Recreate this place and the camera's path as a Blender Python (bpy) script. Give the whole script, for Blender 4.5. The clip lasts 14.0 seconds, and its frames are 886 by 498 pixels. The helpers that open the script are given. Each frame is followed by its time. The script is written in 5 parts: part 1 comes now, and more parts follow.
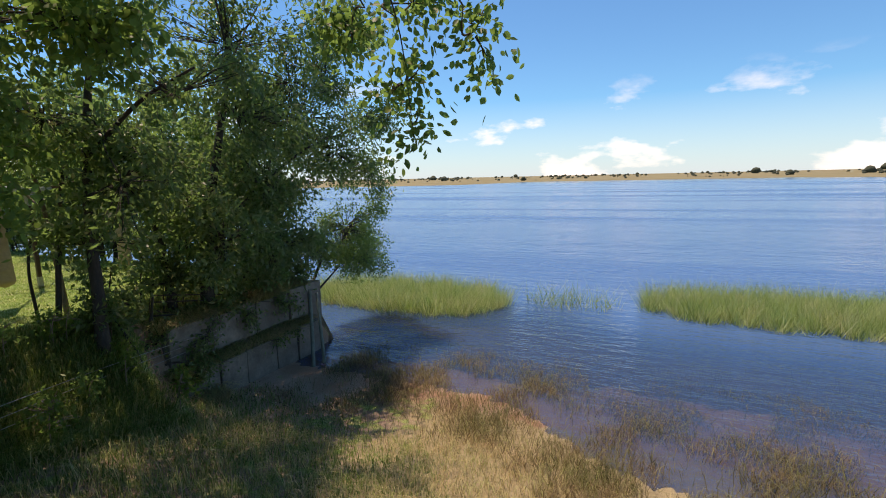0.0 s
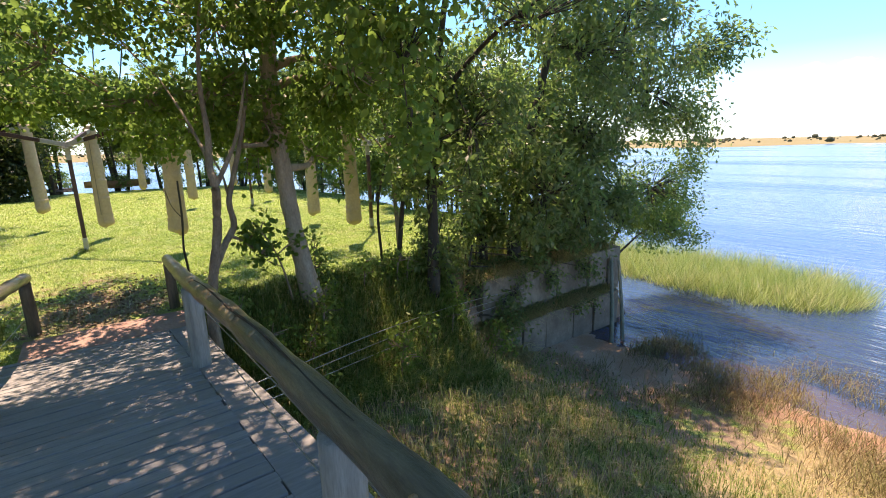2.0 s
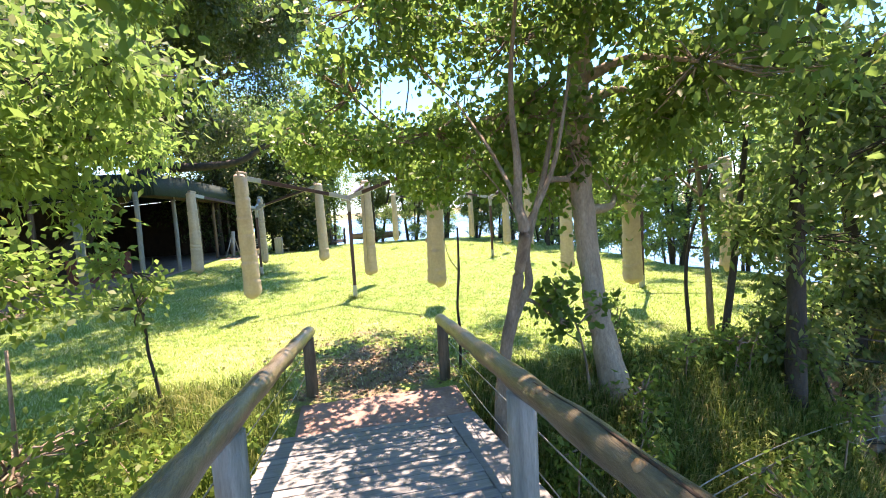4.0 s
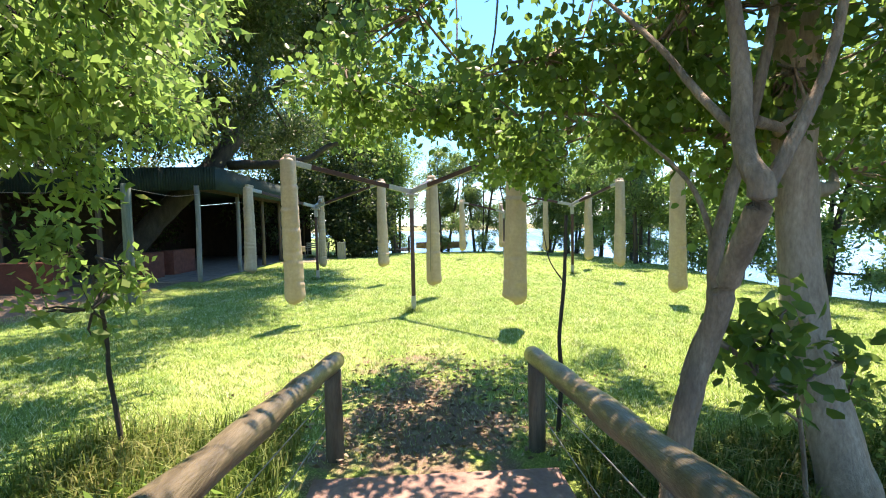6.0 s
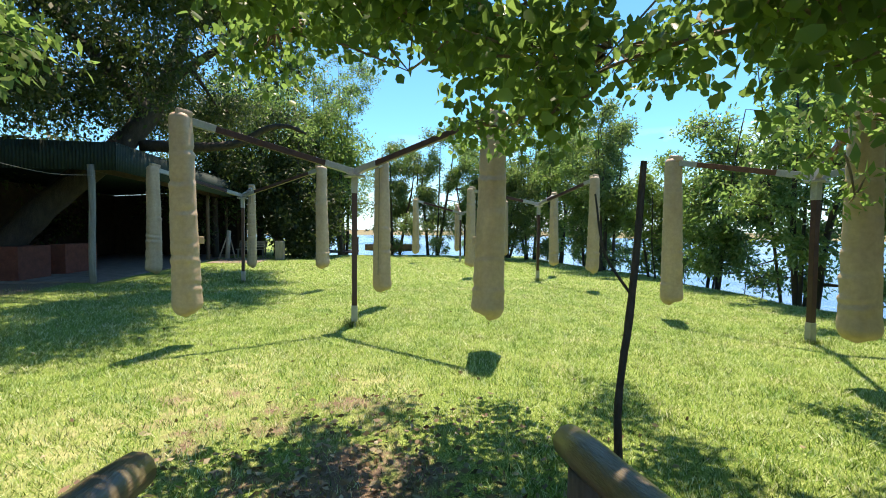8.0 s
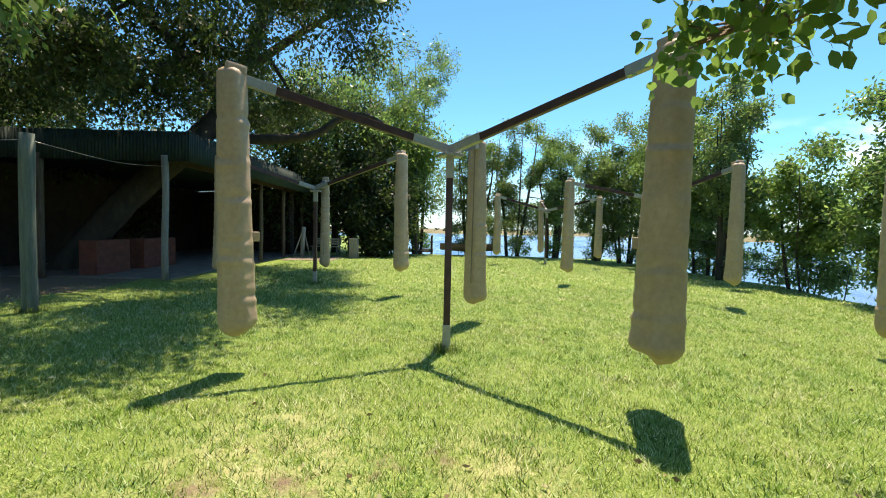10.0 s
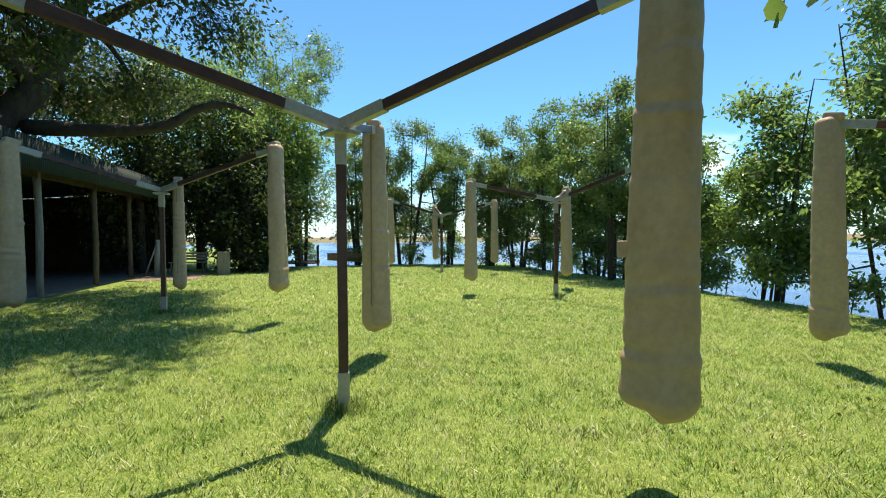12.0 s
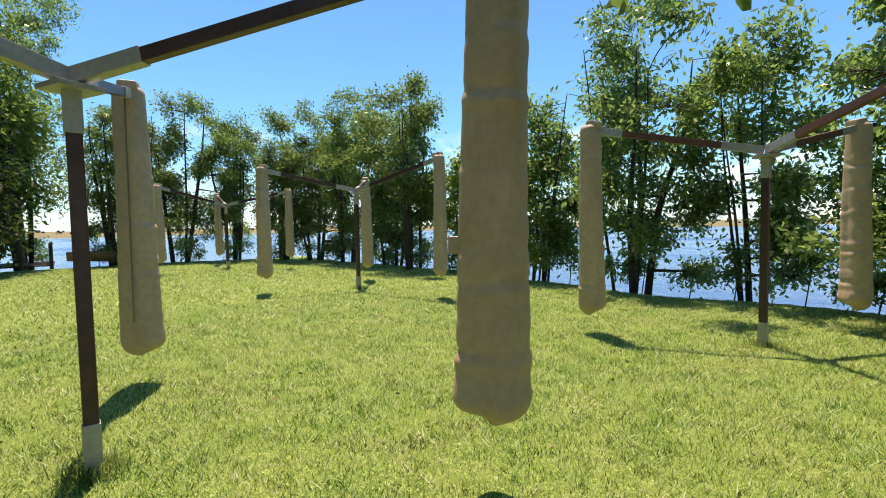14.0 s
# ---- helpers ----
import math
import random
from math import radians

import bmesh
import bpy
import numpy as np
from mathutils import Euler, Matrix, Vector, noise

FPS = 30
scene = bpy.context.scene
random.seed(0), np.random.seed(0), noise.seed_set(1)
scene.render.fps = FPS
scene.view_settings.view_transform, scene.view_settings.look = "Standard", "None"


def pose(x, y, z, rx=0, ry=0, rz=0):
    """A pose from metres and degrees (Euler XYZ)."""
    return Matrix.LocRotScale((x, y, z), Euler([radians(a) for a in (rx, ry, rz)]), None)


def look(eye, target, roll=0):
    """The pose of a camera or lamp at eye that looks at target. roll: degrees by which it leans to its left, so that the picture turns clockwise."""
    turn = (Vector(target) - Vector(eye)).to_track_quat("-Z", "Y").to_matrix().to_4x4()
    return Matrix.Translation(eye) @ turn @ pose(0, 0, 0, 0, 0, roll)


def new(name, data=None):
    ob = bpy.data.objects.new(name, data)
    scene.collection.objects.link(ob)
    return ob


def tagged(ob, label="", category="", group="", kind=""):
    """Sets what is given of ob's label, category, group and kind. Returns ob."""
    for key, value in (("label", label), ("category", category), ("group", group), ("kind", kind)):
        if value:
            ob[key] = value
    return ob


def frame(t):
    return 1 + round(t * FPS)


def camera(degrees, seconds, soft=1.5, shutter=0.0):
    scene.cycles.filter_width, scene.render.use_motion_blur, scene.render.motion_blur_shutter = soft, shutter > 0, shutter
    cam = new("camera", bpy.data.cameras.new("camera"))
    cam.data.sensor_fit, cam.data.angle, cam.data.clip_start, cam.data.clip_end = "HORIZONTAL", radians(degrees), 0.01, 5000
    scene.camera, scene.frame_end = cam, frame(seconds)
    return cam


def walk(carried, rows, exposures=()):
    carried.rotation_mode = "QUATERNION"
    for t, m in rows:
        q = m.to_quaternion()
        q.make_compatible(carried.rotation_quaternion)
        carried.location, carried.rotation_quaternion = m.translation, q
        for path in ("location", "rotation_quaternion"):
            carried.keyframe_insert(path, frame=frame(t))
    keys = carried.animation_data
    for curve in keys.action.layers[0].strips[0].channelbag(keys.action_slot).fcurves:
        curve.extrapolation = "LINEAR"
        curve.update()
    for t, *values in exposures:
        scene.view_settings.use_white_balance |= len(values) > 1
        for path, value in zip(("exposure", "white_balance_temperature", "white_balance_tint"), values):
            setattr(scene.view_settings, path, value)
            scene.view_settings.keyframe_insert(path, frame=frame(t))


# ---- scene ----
cam = camera(87.5, 14.0, 1.0)
PATH = [
    (0, (0.8, 0.342, 2.542), (0.011, 2.154, 2.236), -1.3),
    (0.5, (0.27, 0.373, 2.424), (-0.776, 2.044, 2.083), -1.8),
    (1, (-0.314, 0.379, 2.377), (-1.599, 1.865, 1.999), -1.3),
    (1.5, (-0.84, 0.391, 2.32), (-2.299, 1.696, 1.908), -1.4),
    (2, (-1.371, 0.392, 2.298), (-2.924, 1.573, 1.859), -1.4),
    (2.5, (-1.961, 0.355, 2.274), (-3.628, 1.389, 1.883), -1.1),
    (3, (-2.514, 0.29, 2.256), (-4.279, 1.159, 1.898), -1.5),
    (3.5, (-3.064, 0.259, 2.203), (-4.939, 0.897, 1.927), -2.6),
    (4, (-3.596, 0.136, 2.129), (-5.549, 0.528, 1.951), -3.3),
    (4.2, (-3.784, 0.117, 2.116), (-5.754, 0.422, 1.945), -3.4),
    (6.3, (-5.901, 0.245, 1.781), (-7.895, 0.363, 1.677), -1.1),
    (6.5, (-6.145, 0.237, 1.767), (-8.136, 0.388, 1.656), -0.8),
    (7, (-6.614, 0.337, 1.712), (-8.599, 0.554, 1.602), -0.6),
    (7.5, (-7.112, 0.332, 1.691), (-9.088, 0.615, 1.573), 1.1),
    (8, (-7.543, 0.365, 1.584), (-9.514, 0.693, 1.501), 0.5),
    (8.5, (-8.076, 0.31, 1.556), (-10.062, 0.539, 1.49), 1.3),
    (9, (-8.501, 0.245, 1.554), (-10.498, 0.325, 1.491), 1.6),
    (9.2, (-8.686, 0.169, 1.559), (-10.683, 0.212, 1.475), 1.5),
    (11.3, (-10.594, -0.044, 1.512), (-12.591, 0.004, 1.412), 0.6),
    (11.5, (-10.746, -0.053, 1.521), (-12.736, 0.124, 1.438), 0.6),
    (12, (-11.031, 0.006, 1.534), (-12.965, 0.514, 1.478), -0.4),
    (12.5, (-11.252, 0.089, 1.575), (-13.047, 0.972, 1.58), -0.4),
    (13, (-11.342, 0.125, 1.536), (-12.832, 1.459, 1.507), 0.3),
    (13.5, (-11.338, 0.16, 1.587), (-12.686, 1.634, 1.483), -0.1),
    (14, (-11.521, 0.074, 1.567), (-13.057, 1.35, 1.459), -1.0),
]
EXPOSURES = [(0.0, 0.08, 8600, 25), (1.0, 0.45, 9300, 28), (2.0, 1.12, 9400, 28), (3.0, 1.86, 9000, 31), (4.2, 1.96, 8300, 29), (6.3, 1.53, 8100, 20), (7.5, 1.06, 8000, 18), (9.0, 0.76, 8200, 13), (11.5, 0.64, 8400, 13), (12.5, 0.50, 8400, 14), (14.0, 0.50, 8800, 20)]
walk(cam, [(t, look(eye, target, roll)) for t, eye, target, roll in PATH], EXPOSURES)

# ---- world and sun ----
SUN_WAY = Vector((-0.67, 0.30, 2.45)).normalized()
SUN_EL = math.asin(SUN_WAY.z)
world = bpy.data.worlds.new("sky")
scene.world = world
world.use_nodes = True
wn = world.node_tree
wn.nodes.clear()


def wnode(kind, **kw):
    n = wn.nodes.new(kind)
    for k, v in kw.items():
        n.inputs[k].default_value = v
    return n


sky = wn.nodes.new("ShaderNodeTexSky")
sky.sky_type = "NISHITA"
sky.sun_disc = False
sky.sun_elevation = SUN_EL
sky.sun_rotation = math.atan2(SUN_WAY.x, SUN_WAY.y)
sky.air_density, sky.dust_density, sky.ozone_density = 1.0, 0.15, 3.0
wtc = wn.nodes.new("ShaderNodeTexCoord")
wsep = wn.nodes.new("ShaderNodeSeparateXYZ")
wn.links.new(wtc.outputs["Generated"], wsep.inputs[0])
wmap = wn.nodes.new("ShaderNodeMapping")
wmap.inputs["Scale"].default_value = (3.0, 3.0, 7.0)
wmap.inputs["Location"].default_value = (0.35, 0.1, 0.2)
wn.links.new(wtc.outputs["Generated"], wmap.inputs[0])
wnoise = wnode("ShaderNodeTexNoise", Scale=1.6, Detail=7.0, Roughness=0.55)
wn.links.new(wmap.outputs[0], wnoise.inputs["Vector"])
wr = wn.nodes.new("ShaderNodeMapRange")
wr.inputs[1].default_value, wr.inputs[2].default_value = 0.56, 0.70
wn.links.new(wnoise.outputs[0], wr.inputs[0])
wb = wn.nodes.new("ShaderNodeMapRange")          # cumulus keep low over the horizon
wb.inputs[1].default_value, wb.inputs[2].default_value = 0.20, 0.10
wn.links.new(wsep.outputs[2], wb.inputs[0])
wmul = wn.nodes.new("ShaderNodeMath")
wmul.operation = "MULTIPLY"
wn.links.new(wr.outputs[0], wmul.inputs[0])
wn.links.new(wb.outputs[0], wmul.inputs[1])
wmix = wn.nodes.new("ShaderNodeMixRGB")
wmix.inputs[2].default_value = (10.5, 10.6, 10.8, 1)
wn.links.new(wmul.outputs[0], wmix.inputs[0])
whaze = wn.nodes.new("ShaderNodeMapRange")       # white summer haze close to the horizon
whaze.inputs[1].default_value, whaze.inputs[2].default_value, whaze.inputs[3].default_value, whaze.inputs[4].default_value = 0.0, 0.15, 0.7, 0.0
wn.links.new(wsep.outputs[2], whaze.inputs[0])
wmixh = wn.nodes.new("ShaderNodeMixRGB")
wmixh.inputs[2].default_value = (5.2, 6.4, 8.0, 1)
wn.links.new(whaze.outputs[0], wmixh.inputs[0])
wtint = wn.nodes.new("ShaderNodeMixRGB")        # clear dry air: a deeper blue overhead
wtint.blend_type = "MULTIPLY"
wtint.inputs[0].default_value = 1.0
wtint.inputs[2].default_value = (0.43, 0.97, 1.32, 1)
wn.links.new(sky.outputs[0], wtint.inputs[1])
wn.links.new(wtint.outputs[0], wmixh.inputs[1])
wn.links.new(wmixh.outputs[0], wmix.inputs[1])
wbg = wnode("ShaderNodeBackground", Strength=0.13)
wn.links.new(wmix.outputs[0], wbg.inputs[0])
wout = wn.nodes.new("ShaderNodeOutputWorld")
wn.links.new(wbg.outputs[0], wout.inputs[0])

sun = new("sun", bpy.data.lights.new("sun", "SUN"))
sun.data.energy, sun.data.angle, sun.data.color = 5.0, radians(0.53), (1.0, 0.96, 0.89)
sun.matrix_world = look(SUN_WAY * 60, (0, 0, 0))

# ---- materials ----


class Mat:
    """A node material under construction."""

    def __init__(self, name, rough=0.7, metal=0.0, spec=0.5):
        self.m = bpy.data.materials.new(name)
        self.m.use_nodes = True
        self.t = self.m.node_tree
        self.b = self.t.nodes["Principled BSDF"]
        self.out = self.t.nodes["Material Output"]
        self.b.inputs["Roughness"].default_value = rough
        self.b.inputs["Metallic"].default_value = metal
        self.b.inputs["Specular IOR Level"].default_value = spec
        geo = self.t.nodes.new("ShaderNodeNewGeometry")
        self.pos = geo.outputs["Position"]
        self.island = geo.outputs["Random Per Island"]
        self.obrand = self.t.nodes.new("ShaderNodeObjectInfo").outputs["Random"]

    def link(self, a, b):
        self.t.links.new(a, b)

    def noise(self, scale, detail=4.0, rough=0.55, stretch=(1, 1, 1), local=False, turn=0.0):
        mp = self.t.nodes.new("ShaderNodeMapping")
        mp.inputs["Scale"].default_value = stretch
        mp.inputs["Rotation"].default_value = (0, 0, turn)
        if local:
            self.link(self.t.nodes.new("ShaderNodeTexCoord").outputs["Object"], mp.inputs[0])
        else:
            self.link(self.pos, mp.inputs[0])
        n = self.t.nodes.new("ShaderNodeTexNoise")
        n.inputs["Scale"].default_value, n.inputs["Detail"].default_value = scale, detail
        n.inputs["Roughness"].default_value = rough
        self.link(mp.outputs[0], n.inputs["Vector"])
        return n.outputs[0]

    def ramp(self, fac, *stops):
        r = self.t.nodes.new("ShaderNodeValToRGB")
        while len(r.color_ramp.elements) < len(stops):
            r.color_ramp.elements.new(0.5)
        for e, (p, c) in zip(r.color_ramp.elements, stops):
            e.position, e.color = p, (*c, 1)
        self.link(fac, r.inputs[0])
        return r.outputs[0]

    def rng(self, fac, a, b, c=0.0, d=1.0):
        r = self.t.nodes.new("ShaderNodeMapRange")
        for i, v in enumerate((a, b, c, d)):
            r.inputs[i + 1].default_value = v
        self.link(fac, r.inputs[0])
        return r.outputs[0]

    def mix(self, fac, a, b, kind="MIX"):
        n = self.t.nodes.new("ShaderNodeMixRGB")
        n.blend_type = kind
        for i, v in ((0, fac), (1, a), (2, b)):
            if isinstance(v, (int, float)):
                n.inputs[i].default_value = v
            elif isinstance(v, tuple):
                n.inputs[i].default_value = (*v, 1)
            else:
                self.link(v, n.inputs[i])
        return n.outputs[0]

    def math(self, op, a, b):
        n = self.t.nodes.new("ShaderNodeMath")
        n.operation = op
        for i, v in ((0, a), (1, b)):
            if isinstance(v, (int, float)):
                n.inputs[i].default_value = v
            else:
                self.link(v, n.inputs[i])
        return n.outputs[0]

    def attr(self, name):
        n = self.t.nodes.new("ShaderNodeAttribute")
        n.attribute_name = name
        return n.outputs["Fac"]

    def color(self, c):
        if isinstance(c, tuple):
            self.b.inputs["Base Color"].default_value = (*c, 1)
        else:
            self.link(c, self.b.inputs["Base Color"])
        return self

    def bump(self, h, strength=0.3, dist=0.02):
        n = self.t.nodes.new("ShaderNodeBump")
        n.inputs["Strength"].default_value, n.inputs["Distance"].default_value = strength, dist
        self.link(h, n.inputs["Height"])
        self.link(n.outputs[0], self.b.inputs["Normal"])
        return self

    def rough(self, v):
        self.link(v, self.b.inputs["Roughness"])
        return self

    def translucent(self, col, share):
        tr = self.t.nodes.new("ShaderNodeBsdfTranslucent")
        if isinstance(col, tuple):
            tr.inputs[0].default_value = (*col, 1)
        else:
            self.link(col, tr.inputs[0])
        ms = self.t.nodes.new("ShaderNodeMixShader")
        ms.inputs[0].default_value = share
        self.link(self.b.outputs[0], ms.inputs[1])
        self.link(tr.outputs[0], ms.inputs[2])
        self.link(ms.outputs[0], self.out.inputs[0])
        return self


def leaf_material(name, dark, mid, light, share=0.4, gloss=0.42):
    m = Mat(name, gloss + 0.08, spec=0.35)
    c = m.ramp(m.island, (0.0, dark), (0.5, mid), (0.93, light), (1.0, (light[0] * 1.7, light[1] * 1.2, light[2])))
    big = m.noise(0.9, 2.0)
    c = m.mix(m.rng(big, 0.35, 0.65, 0.0, 0.35), c, tuple(v * 0.7 for v in dark), "MIX")
    m.color(c)
    t = m.mix(0.7, c, (0.25, 0.43, 0.105), "MIX")
    m.translucent(t, share)
    return m.m


LEAF_BROAD = leaf_material("leaf_broad", (0.06, 0.10, 0.016), (0.105, 0.165, 0.025), (0.18, 0.25, 0.04), 0.58)
LEAF_PALE = leaf_material("leaf_pale", (0.105, 0.165, 0.042), (0.175, 0.255, 0.065), (0.28, 0.37, 0.11), 0.58)
LEAF_DARK = leaf_material("leaf_dark", (0.07, 0.10, 0.042), (0.13, 0.175, 0.072), (0.25, 0.30, 0.15), 0.54, 0.28)
LEAF_ROUND = leaf_material("leaf_round", (0.05, 0.10, 0.022), (0.095, 0.165, 0.034), (0.18, 0.26, 0.05), 0.56, 0.30)
# near-black leaves: the deep shade round the shelter is put into the colour
LEAF_SHADED = leaf_material("leaf_shaded", (0.018, 0.030, 0.012), (0.035, 0.055, 0.02), (0.07, 0.095, 0.035), 0.22, 0.45)
LEAF_SHORE = leaf_material("leaf_shore", (0.07, 0.125, 0.045), (0.135, 0.215, 0.08), (0.33, 0.42, 0.20), 0.62, 0.2)


def bark_material(name, a, b, scale=6.0):
    m = Mat(name, 0.85)
    n = m.noise(scale, 6.0, 0.65, (1, 1, 0.25))
    f = m.noise(scale * 7, 4.0, 0.6, (1, 1, 0.4))
    c = m.ramp(n, (0.3, a), (0.7, b))
    m.color(m.mix(m.rng(f, 0.3, 0.7, 0, 0.5), c, tuple(v * 0.5 for v in a)))
    m.bump(m.math("ADD", n, f), 0.7, 0.02)
    return m.m


BARK_GREY = bark_material("bark_grey", (0.15, 0.105, 0.075), (0.42, 0.32, 0.235), 9.0)
BARK_PALE = bark_material("bark_pale", (0.27, 0.20, 0.15), (0.55, 0.44, 0.34), 7.0)
BARK_DARK = bark_material("bark_dark", (0.035, 0.028, 0.022), (0.10, 0.08, 0.06))


def ground_material():
    m = Mat("ground", 0.95, spec=0.2)
    fine, mid, big = m.noise(95, 6.0, 0.75), m.noise(7, 4.0), m.noise(0.7, 3.0)
    lawn = m.ramp(fine, (0.36, (0.035, 0.075, 0.01)), (0.5, (0.195, 0.30, 0.055)), (0.61, (0.57, 0.64, 0.25)))
    lawn = m.mix(m.rng(m.noise(24, 3.0, 0.7), 0.42, 0.58, 0.0, 0.45), lawn, (0.05, 0.095, 0.014))
    lawn = m.mix(m.rng(mid, 0.5, 0.75, 0, 0.4), lawn, (0.34, 0.36, 0.13))
    lawn = m.mix(m.rng(big, 0.5, 0.75, 0, 0.35), lawn, (0.14, 0.23, 0.03))
    soil = m.ramp(fine, (0.35, (0.11, 0.07, 0.05)), (0.52, (0.24, 0.165, 0.12)), (0.68, (0.44, 0.35, 0.26)))
    dry = m.ramp(fine, (0.3, (0.17, 0.13, 0.07)), (0.7, (0.46, 0.37, 0.22)))
    mud = m.ramp(fine, (0.3, (0.21, 0.115, 0.075)), (0.7, (0.50, 0.36, 0.27)))
    mud = m.mix(m.rng(m.noise(1.8, 4.0), 0.42, 0.6, 0, 0.6), mud, (0.28, 0.145, 0.085))
    bed = m.ramp(mid, (0.3, (0.045, 0.035, 0.025)), (0.7, (0.12, 0.095, 0.06)))
    far = m.ramp(m.noise(0.03, 6.0), (0.3, (0.17, 0.145, 0.07)), (0.7, (0.25, 0.215, 0.115)))
    lawn = m.mix(m.math("MULTIPLY", m.attr("pale"), m.rng(m.noise(5.0, 5.0, 0.65), 0.38, 0.62)), lawn, (0.50, 0.47, 0.25))
    c = lawn
    for name, col in (("worn", soil), ("dry", dry), ("mud", mud), ("bed", bed)):
        w = m.math("ADD", m.attr(name), m.rng(m.noise(2.6, 6.0, 0.6), 0.3, 0.7, -0.35, 0.35))
        c = m.mix(m.rng(w, 0.35, 0.65), c, col)
    c = m.mix(m.attr("far"), c, far)
    m.color(c)
    m.bump(m.math("ADD", fine, mid), 0.6, 0.03)
    return m.m


def water_material():
    m = Mat("lake_water", 0.06, spec=0.5)
    w1 = m.noise(1.6, 3.0, 0.55, (0.45, 1.5, 1), turn=0.35)
    w2 = m.noise(0.28, 2.0, 0.5, (0.5, 1.6, 1), turn=0.2)
    w3 = m.noise(6.0, 2.0, 0.5, (0.6, 1.4, 1), turn=0.5)
    h = m.math("ADD", m.math("MULTIPLY", w2, 1.1), m.math("ADD", w1, m.math("MULTIPLY", w3, 0.32)))
    m.color((0.05, 0.125, 0.275))
    m.bump(h, 0.55, 0.14)
    m.b.inputs["IOR"].default_value = 1.33
    slick = m.noise(0.035, 4.0, 0.6, (0.25, 2.0, 1))
    m.rough(m.rng(slick, 0.50, 0.62, 0.16, 0.30))
    tr = m.t.nodes.new("ShaderNodeBsdfTransparent")
    tr.inputs[0].default_value = (0.62, 0.60, 0.52, 1)
    gl = m.t.nodes.new("ShaderNodeBsdfGlossy")
    gl.inputs["Roughness"].default_value = 0.06
    m.link(m.b.inputs["Normal"].links[0].from_socket, gl.inputs["Normal"])
    fr = m.t.nodes.new("ShaderNodeFresnel")
    fr.inputs[0].default_value = 1.33
    m.link(m.b.inputs["Normal"].links[0].from_socket, fr.inputs["Normal"])
    shallow = m.t.nodes.new("ShaderNodeMixShader")
    m.link(fr.outputs[0], shallow.inputs[0])
    m.link(tr.outputs[0], shallow.inputs[1])
    m.link(gl.outputs[0], shallow.inputs[2])
    ms = m.t.nodes.new("ShaderNodeMixShader")
    m.link(m.attr("deep"), ms.inputs[0])
    m.link(shallow.outputs[0], ms.inputs[1])
    m.link(m.b.outputs[0], ms.inputs[2])
    m.link(ms.outputs[0], m.out.inputs[0])
    return m.m


def blade_material(name, a, b, c, share=0.35, knee=0.55):
    m = Mat(name, 0.6, spec=0.3)
    col = m.ramp(m.island, (0.0, a), (knee, b), (1.0, c))
    patch = m.ramp(m.noise(1.3, 5.0, 0.65), (0.36, (0.60, 0.80, 0.55)), (0.5, (0.95, 1.0, 0.9)), (0.66, (1.22, 1.05, 1.15)))
    col = m.mix(0.8, col, patch, "MULTIPLY")
    m.color(col)
    m.translucent(col, share)
    return m.m


def plain_noise(name, a, b, scale=12, rough=0.7, metal=0.0, bump=0.25, stretch=(1, 1, 1), dist=0.01, local=False, vary=0.0):
    m = Mat(name, rough, metal)
    n, f = m.noise(scale, 5.0, 0.6, stretch, local), m.noise(scale * 6, 4.0, 0.6, stretch, local)
    c = m.ramp(n, (0.3, a), (0.7, b))
    c = m.mix(m.rng(f, 0.35, 0.7, 0, 0.35), c, tuple(v * 0.55 for v in a))
    if vary:
        c = m.mix(m.rng(m.obrand, 0, 1, 0, vary), c, tuple(v * 0.45 for v in b))
    m.color(c)
    m.bump(m.math("ADD", n, f), bump, dist)
    return m.m


GROUND, WATER = ground_material(), water_material()
GRASS_LAWN = blade_material("grass_lawn", (0.012, 0.04, 0.005), (0.36, 0.54, 0.12), (1.0, 1.0, 0.76), 0.5, 0.58)
GRASS_TALL = blade_material("grass_tall", (0.07, 0.12, 0.025), (0.17, 0.24, 0.055), (0.36, 0.37, 0.15), 0.45)
GRASS_DRY = blade_material("grass_dry", (0.26, 0.20, 0.10), (0.52, 0.42, 0.23), (0.42, 0.42, 0.17))
GRASS_DROWNED = blade_material("grass_drowned", (0.11, 0.075, 0.04), (0.20, 0.15, 0.07), (0.24, 0.23, 0.09))
REED = blade_material("reed_green", (0.14, 0.20, 0.05), (0.43, 0.53, 0.19), (0.68, 0.70, 0.40), 0.45)
LITTER = blade_material("leaf_litter", (0.10, 0.06, 0.035), (0.26, 0.18, 0.11), (0.45, 0.38, 0.27), 0.1)
PLANK = plain_noise("weathered_plank", (0.20, 0.20, 0.20), (0.34, 0.33, 0.32), 4, 0.8, bump=0.5, stretch=(9, 0.7, 1), vary=0.45)
LOG = plain_noise("pole_wood", (0.07, 0.055, 0.036), (0.22, 0.18, 0.12), 5, 0.3, bump=0.45, stretch=(0.5, 4, 4), dist=0.012)
POST_GREY = plain_noise("post_wood", (0.21, 0.20, 0.175), (0.38, 0.36, 0.32), 5, 0.8, bump=0.5, stretch=(4, 4, 0.5), dist=0.012)
POST_BROWN = plain_noise("end_post_wood", (0.085, 0.06, 0.04), (0.19, 0.14, 0.095), 6, 0.8, bump=0.5, stretch=(4, 4, 0.5), dist=0.012)
WIRE = plain_noise("wire_steel", (0.28, 0.28, 0.27), (0.45, 0.45, 0.44), 30, 0.4, 0.8)
COVER = plain_noise("cover_canvas", (0.48, 0.345, 0.235), (0.57, 0.425, 0.30), 3, 0.6, bump=0.2, dist=0.02)
SEAM = plain_noise("cover_seam", (0.20, 0.17, 0.13), (0.28, 0.24, 0.18), 20, 0.8)
